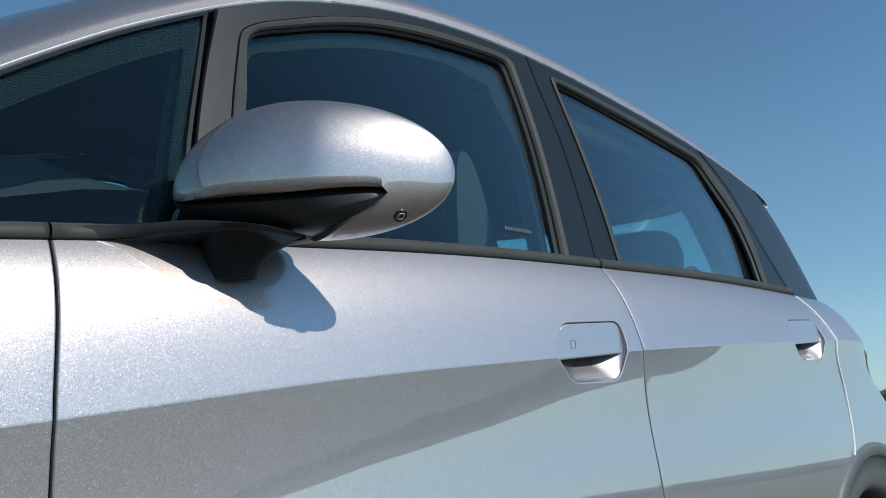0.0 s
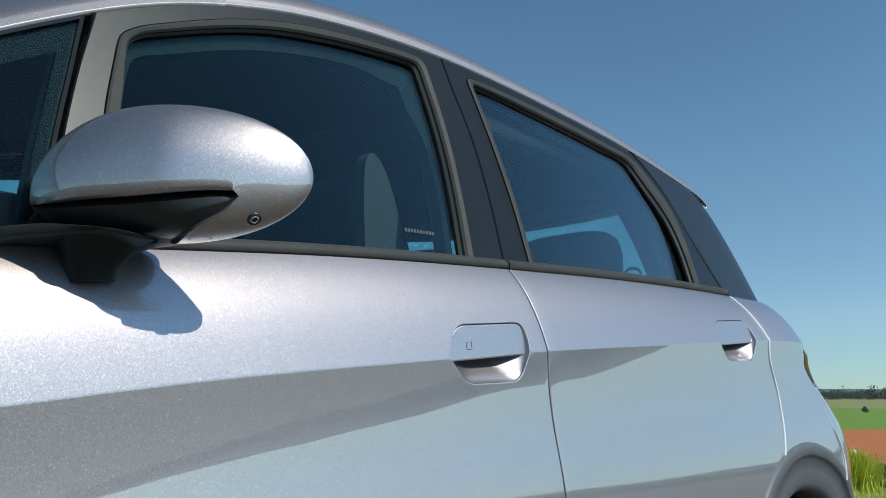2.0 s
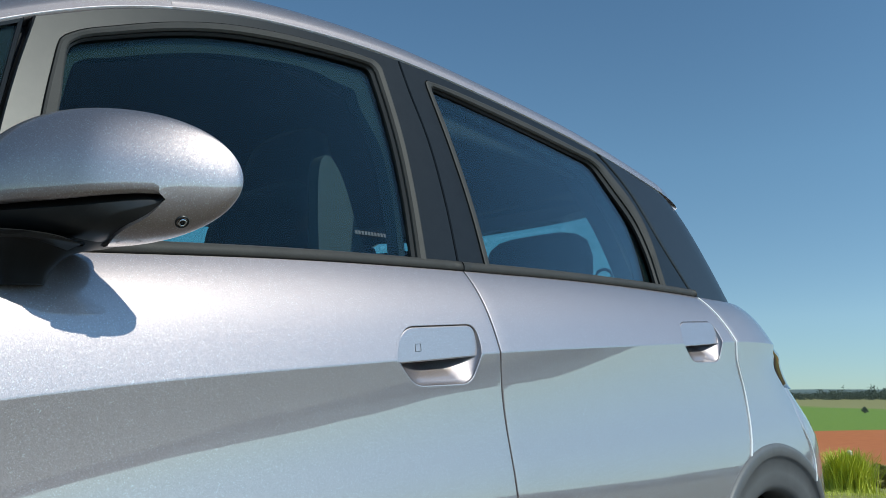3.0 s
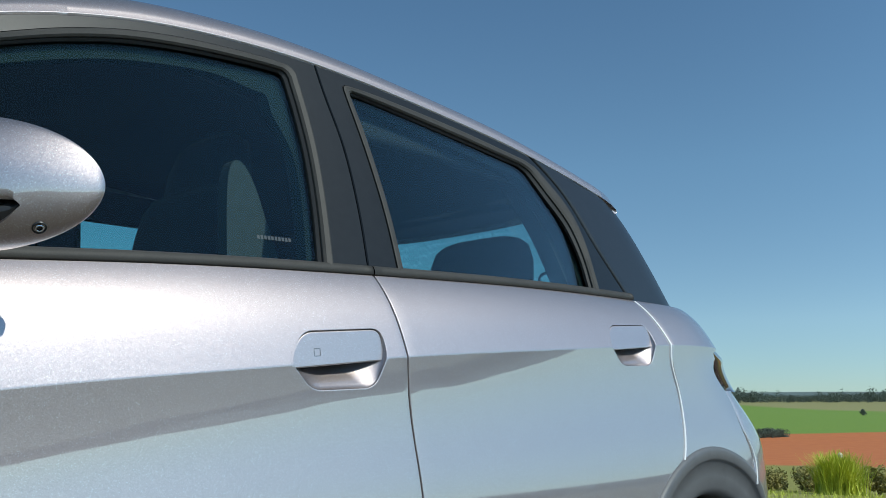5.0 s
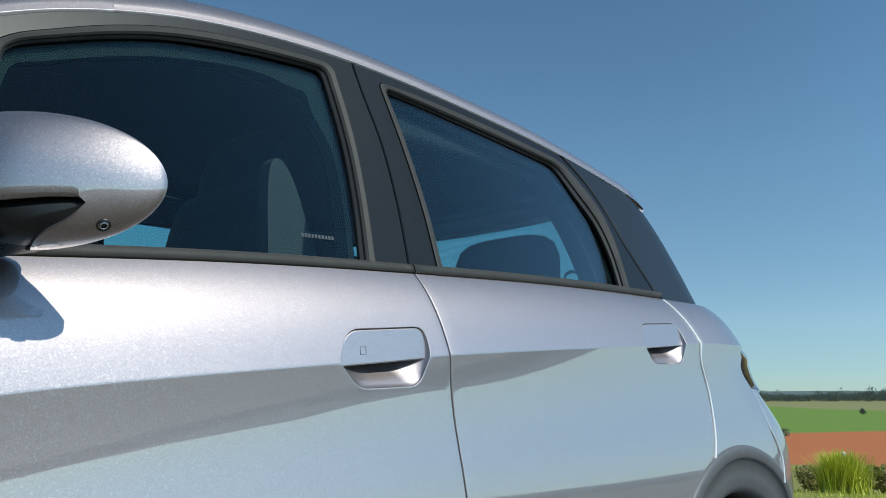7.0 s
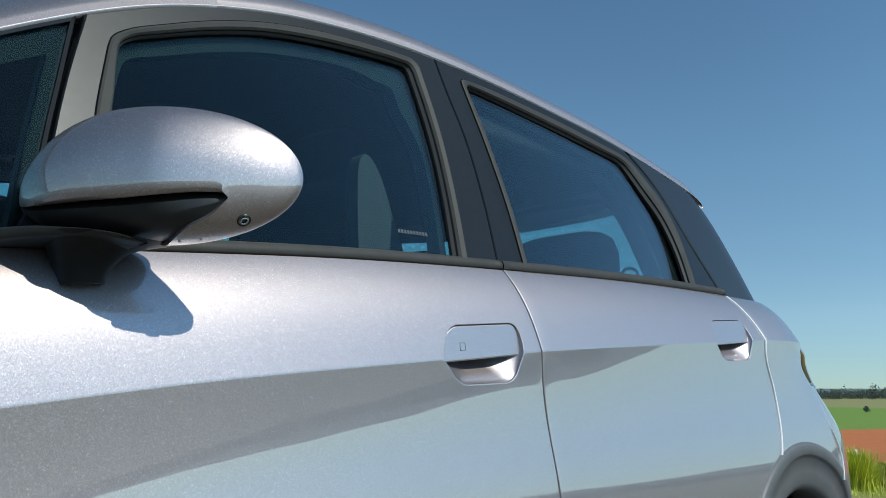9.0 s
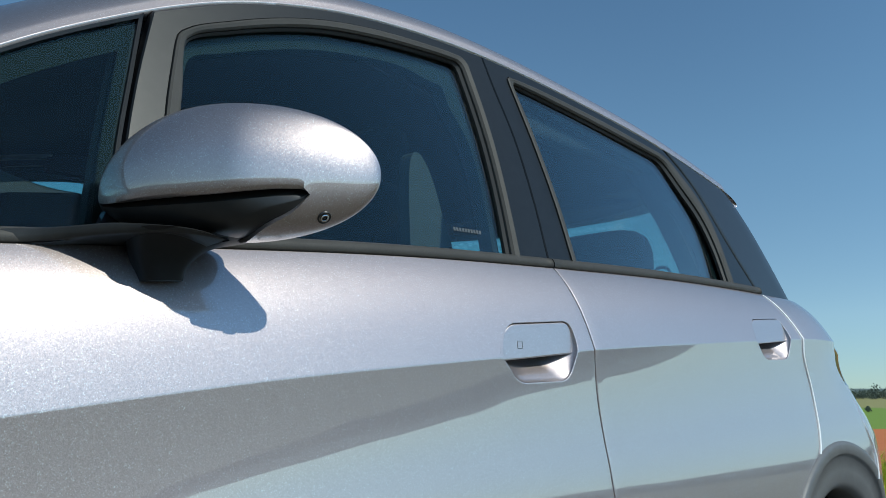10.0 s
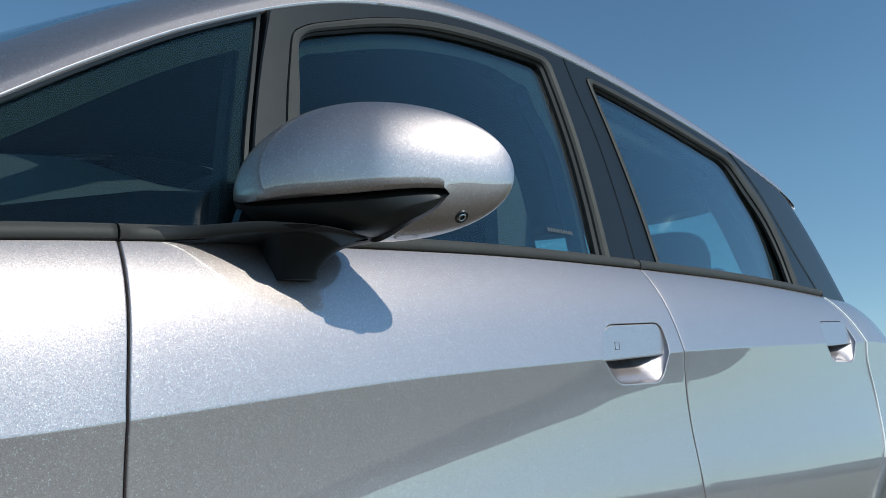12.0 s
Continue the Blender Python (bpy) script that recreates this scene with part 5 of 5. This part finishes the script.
# ---- plants and distance ----
LEAF = noisy("leaf_green", (0.25, 0.22, 0.06), (0.37, 0.32, 0.10), 0.7, 3.0)
LIME = noisy("lime_blades", (0.44, 0.50, 0.035), (0.64, 0.64, 0.08), 0.6, 6.0)
# haze of distance is mixed into this leaf colour
WOOD = noisy("far_wood", (0.075, 0.100, 0.080), (0.115, 0.140, 0.108), 0.9, 0.08)
BARK = noisy("bark", (0.06, 0.045, 0.03), (0.10, 0.08, 0.055), 0.9, 8.0)
PETAL = material("pale_flower", (0.75, 0.68, 0.5), 0.7)
# the hills' haze is painted into their colour
HILL = noisy("hazy_hill", (0.10, 0.14, 0.13), (0.14, 0.18, 0.165), 1.0, 0.004)
rng = random.Random(7)


def blades(x, y, n, height, spread, wide, lean_out):
    """Arching blades from one root."""
    z = float(land_z(x, y)) - 0.02
    V, F = [], []
    for _ in range(n):
        a, h = rng.uniform(0, 2 * math.pi), height * rng.uniform(0.55, 1.0)
        o = lean_out * rng.uniform(0.1, 1.0) ** 0.8
        bx, by = x + rng.gauss(0, spread), y + rng.gauss(0, spread)
        w = wide * rng.uniform(0.6, 1.2)
        b = len(V)
        for q in (0, 0.35, 0.7, 1.0):
            px, py = bx + math.cos(a) * o * q ** 1.8, by + math.sin(a) * o * q ** 1.8
            hw = w * (1 - 0.85 * q)
            pz = z + h * (q - 0.25 * (o / height) * q * q)
            V += [(px - math.sin(a) * hw, py + math.cos(a) * hw, pz), (px + math.sin(a) * hw, py - math.cos(a) * hw, pz)]
        F += [(b + 2 * k, b + 2 * k + 1, b + 2 * k + 3, b + 2 * k + 2) for k in range(3)]
    return V, F


def leafy(x, y, wide, tall, n, size):
    """A crown of small leaf clumps with gaps and an uneven outline."""
    z = float(land_z(x, y))
    V, F = [], []
    lumps = [(rng.gauss(0, 0.33) * wide, rng.gauss(0, 0.33) * wide, tall * rng.uniform(0.3, 0.85), wide * rng.uniform(0.22, 0.42)) for _ in range(9)]
    for _ in range(n):
        lx, ly, lz, r = rng.choice(lumps)
        d = Vector((rng.gauss(0, 1), rng.gauss(0, 1), rng.gauss(0, 0.9))).normalized() * r * rng.uniform(0.6, 1.05)
        p = Vector((x + lx, y + ly, z + max(0.02, lz + d.z)))
        p.x += d.x
        p.y += d.y
        u = Vector((rng.gauss(0, 1), rng.gauss(0, 1), rng.gauss(0, 1))).normalized()
        v = u.cross(Vector((rng.gauss(0, 1), rng.gauss(0, 1), rng.gauss(0, 1)))).normalized()
        s = size * rng.uniform(0.6, 1.3)
        b = len(V)
        V += [tuple(p - u * s), tuple(p + v * s * 0.45), tuple(p + u * s), tuple(p - v * s * 0.45)]
        F.append((b, b + 1, b + 2, b + 3))
    return V, F


def shrub(x, y, wide, tall, label, n=2600, size=0.032, leaf=None):
    t = thing("shrub", label, "shrub", "shrubs at the field edge")
    V, F = leafy(x, y, wide, tall, n, size)
    part("crown", V, F, leaf or LEAF, t, smooth=False)
    z = float(land_z(x, y))
    V, F = [], []
    for k in range(5):
        a = 2 * math.pi * k / 5
        b = len(V)
        for q, r in ((0, 0.022), (0.5, 0.014), (1, 0.006)):
            for i in range(5):
                w = 2 * math.pi * i / 5
                V.append((x + math.cos(a) * wide * 0.3 * q + r * math.cos(w), y + math.sin(a) * wide * 0.3 * q + r * math.sin(w), z - 0.03 + tall * 0.6 * q))
        F += quads(3, 5, b, closed=True)
    part("stems", V, F, BARK, t)
    return t


# the tall grass clump by the soil's edge, with one pale flower head
clump = thing("grass_clump", "bright lime-green clump of tall arching grass", "plant")
V, F = blades(16.5, 5.7, 1700, 0.84, 0.15, 0.013, 0.50)
tagged(part("leafage", V, F, LIME, clump), kind="stuff")
V, F = blades(16.5, 5.7, 3, 0.70, 0.02, 0.006, 0.05)
part("flower_stem", V, F, LIME, clump)
bm = bmesh.new()
bmesh.ops.create_icosphere(bm, subdivisions=2, radius=0.045, matrix=Matrix.Translation((16.53, 5.66, float(land_z(16.5, 5.7)) + 0.68)))
for v in bm.verts:
    v.co += Vector((rng.uniform(-1, 1), rng.uniform(-1, 1), rng.uniform(-1, 1))) * 0.010
me = bpy.data.meshes.new("flower_head")
bm.to_mesh(me)
bm.free()
me.materials.append(PETAL)
new("flower_head", me).parent = clump
for bearing, away_by, w, h in ((24.6, 71, 1.1, 0.50), (24.0, 72, 1.1, 0.45), (23.4, 73, 1.0, 0.36), (18.8, 150, 0.8, 1.0)):
    shrub(0.3 + away_by * math.cos(radians(bearing)), -0.3 + away_by * math.sin(radians(bearing)), w, h, "dark green bush standing out in the fields", n=1500, size=0.06, leaf=WOOD)
for x, y, w, h in ((17.6, 4.6, 0.55, 0.50), (18.2, 3.7, 0.7, 0.55), (18.0, 6.9, 0.5, 0.42), (18.6, 8.0, 0.6, 0.35), (17.8, 7.6, 0.5, 0.30), (19.2, 2.2, 0.8, 0.60), (18.8, 5.8, 0.45, 0.5), (19.5, 9.2, 0.6, 0.34)):
    shrub(x, y, w, h, "low dark green shrub at the soil's edge")
# rough grass on the verge
V, F = [], []
for _ in range(1500):
    r, a = 9 + 9 * rng.random() ** 0.7, math.radians(rng.uniform(-5, 40))
    x, y = r * math.cos(a), r * math.sin(a)
    v, f = blades(x, y, 5, rng.uniform(0.05, 0.16), 0.05, 0.004, 0.07)
    b = len(V)
    V += v
    F += [tuple(i + b for i in q) for q in f]
tagged(part("verge_grass", V, F, LIME), "yellow-green rough grass on the verge", "grass", kind="stuff")

# belts of far trees all round; leafier where the view opens
V, F = [], []
for k in range(3600):
    a = rng.uniform(0.10, 0.62) if k < 700 else rng.uniform(0, 2 * math.pi)
    r = rng.uniform(330, 420) * (1 + 0.25 * math.sin(3 * a + 1))
    x, y = r * math.cos(a), r * math.sin(a)
    z = float(land_z(x, y))
    open_side = y > -20
    h = (rng.uniform(2.8, 5.2) if open_side else rng.uniform(3.0, 5.0)) * (1.0 + 0.45 * noise.noise((math.cos(a) * 14, math.sin(a) * 14, 0.3)))
    if open_side and rng.random() < 0.05:
        h *= 1.45
    leafy_side = 0.10 < a < 0.62
    lumps = [(rng.gauss(0, 0.34), rng.gauss(0, 0.34), rng.uniform(0.16, 0.70), rng.uniform(0.20, 0.32)) for _ in range(6)]
    for _ in range(130 if leafy_side else 12):
        if leafy_side:
            lx, ly, lz, lr = rng.choice(lumps)
            d = Vector((rng.gauss(0, 1), rng.gauss(0, 1), rng.gauss(0, 1))).normalized() * lr * rng.uniform(0.5, 1.05)
            c = Vector((x + (lx + d.x) * h, y + (ly + d.y) * h, z + max(0.02, lz + d.z) * h))
            u = Vector((rng.gauss(0, 1), rng.gauss(0, 1), rng.gauss(0, 1))).normalized() * h * rng.uniform(0.035, 0.075)
            v = u.cross(Vector((rng.gauss(0, 1), rng.gauss(0, 1), rng.gauss(0, 1)))).normalized() * u.length * 0.7
            b = len(V)
            V += [tuple(c - u), tuple(c + v), tuple(c + u), tuple(c - v)]
            F.append((b, b + 1, b + 2, b + 3))
        else:
            c = Vector((x + rng.gauss(0, h * 0.4), y + rng.gauss(0, h * 0.4), z + h * rng.uniform(0.0, 0.9)))
            s = h * rng.uniform(0.12, 0.22)
            b = len(V)
            for d in ((1, 0, 0), (-1, 0, 0), (0, 1, 0), (0, -1, 0), (0, 0, 1), (0, 0, -1)):
                V.append(tuple(c + Vector(d) * s * rng.uniform(0.7, 1.3)))
            F += [(b, b + 2, b + 4), (b + 2, b + 1, b + 4), (b + 1, b + 3, b + 4), (b + 3, b, b + 4), (b + 2, b, b + 5), (b + 1, b + 2, b + 5), (b + 3, b + 1, b + 5), (b, b + 3, b + 5)]
tagged(part("far_trees", V, F, WOOD), "dark green belt of distant trees", "trees", kind="stuff")
# low hills on the horizon
V = []
n = 240
for k in range(n):
    a = 2 * math.pi * k / n
    h = (6 if math.sin(a) > -0.1 else 24) + 16 * max(0, noise.noise((math.cos(a) * 2.2, math.sin(a) * 2.2, 4.0)) + 0.25) + 3 * noise.noise((math.cos(a) * 14, math.sin(a) * 14, 1.0))
    for r, q in ((1500, -0.2), (1700, 0.6), (1850, 1.0), (2100, 0.5), (2300, -0.2)):
        V.append((r * math.cos(a), r * math.sin(a), -4 + h * q))
F = quads(n, 5) + [((n - 1) * 5 + j, (n - 1) * 5 + j + 1, j + 1, j) for j in range(4)]
tagged(part("backdrop", V, F, HILL), "hazy low hills on the horizon", "hills", kind="structure")
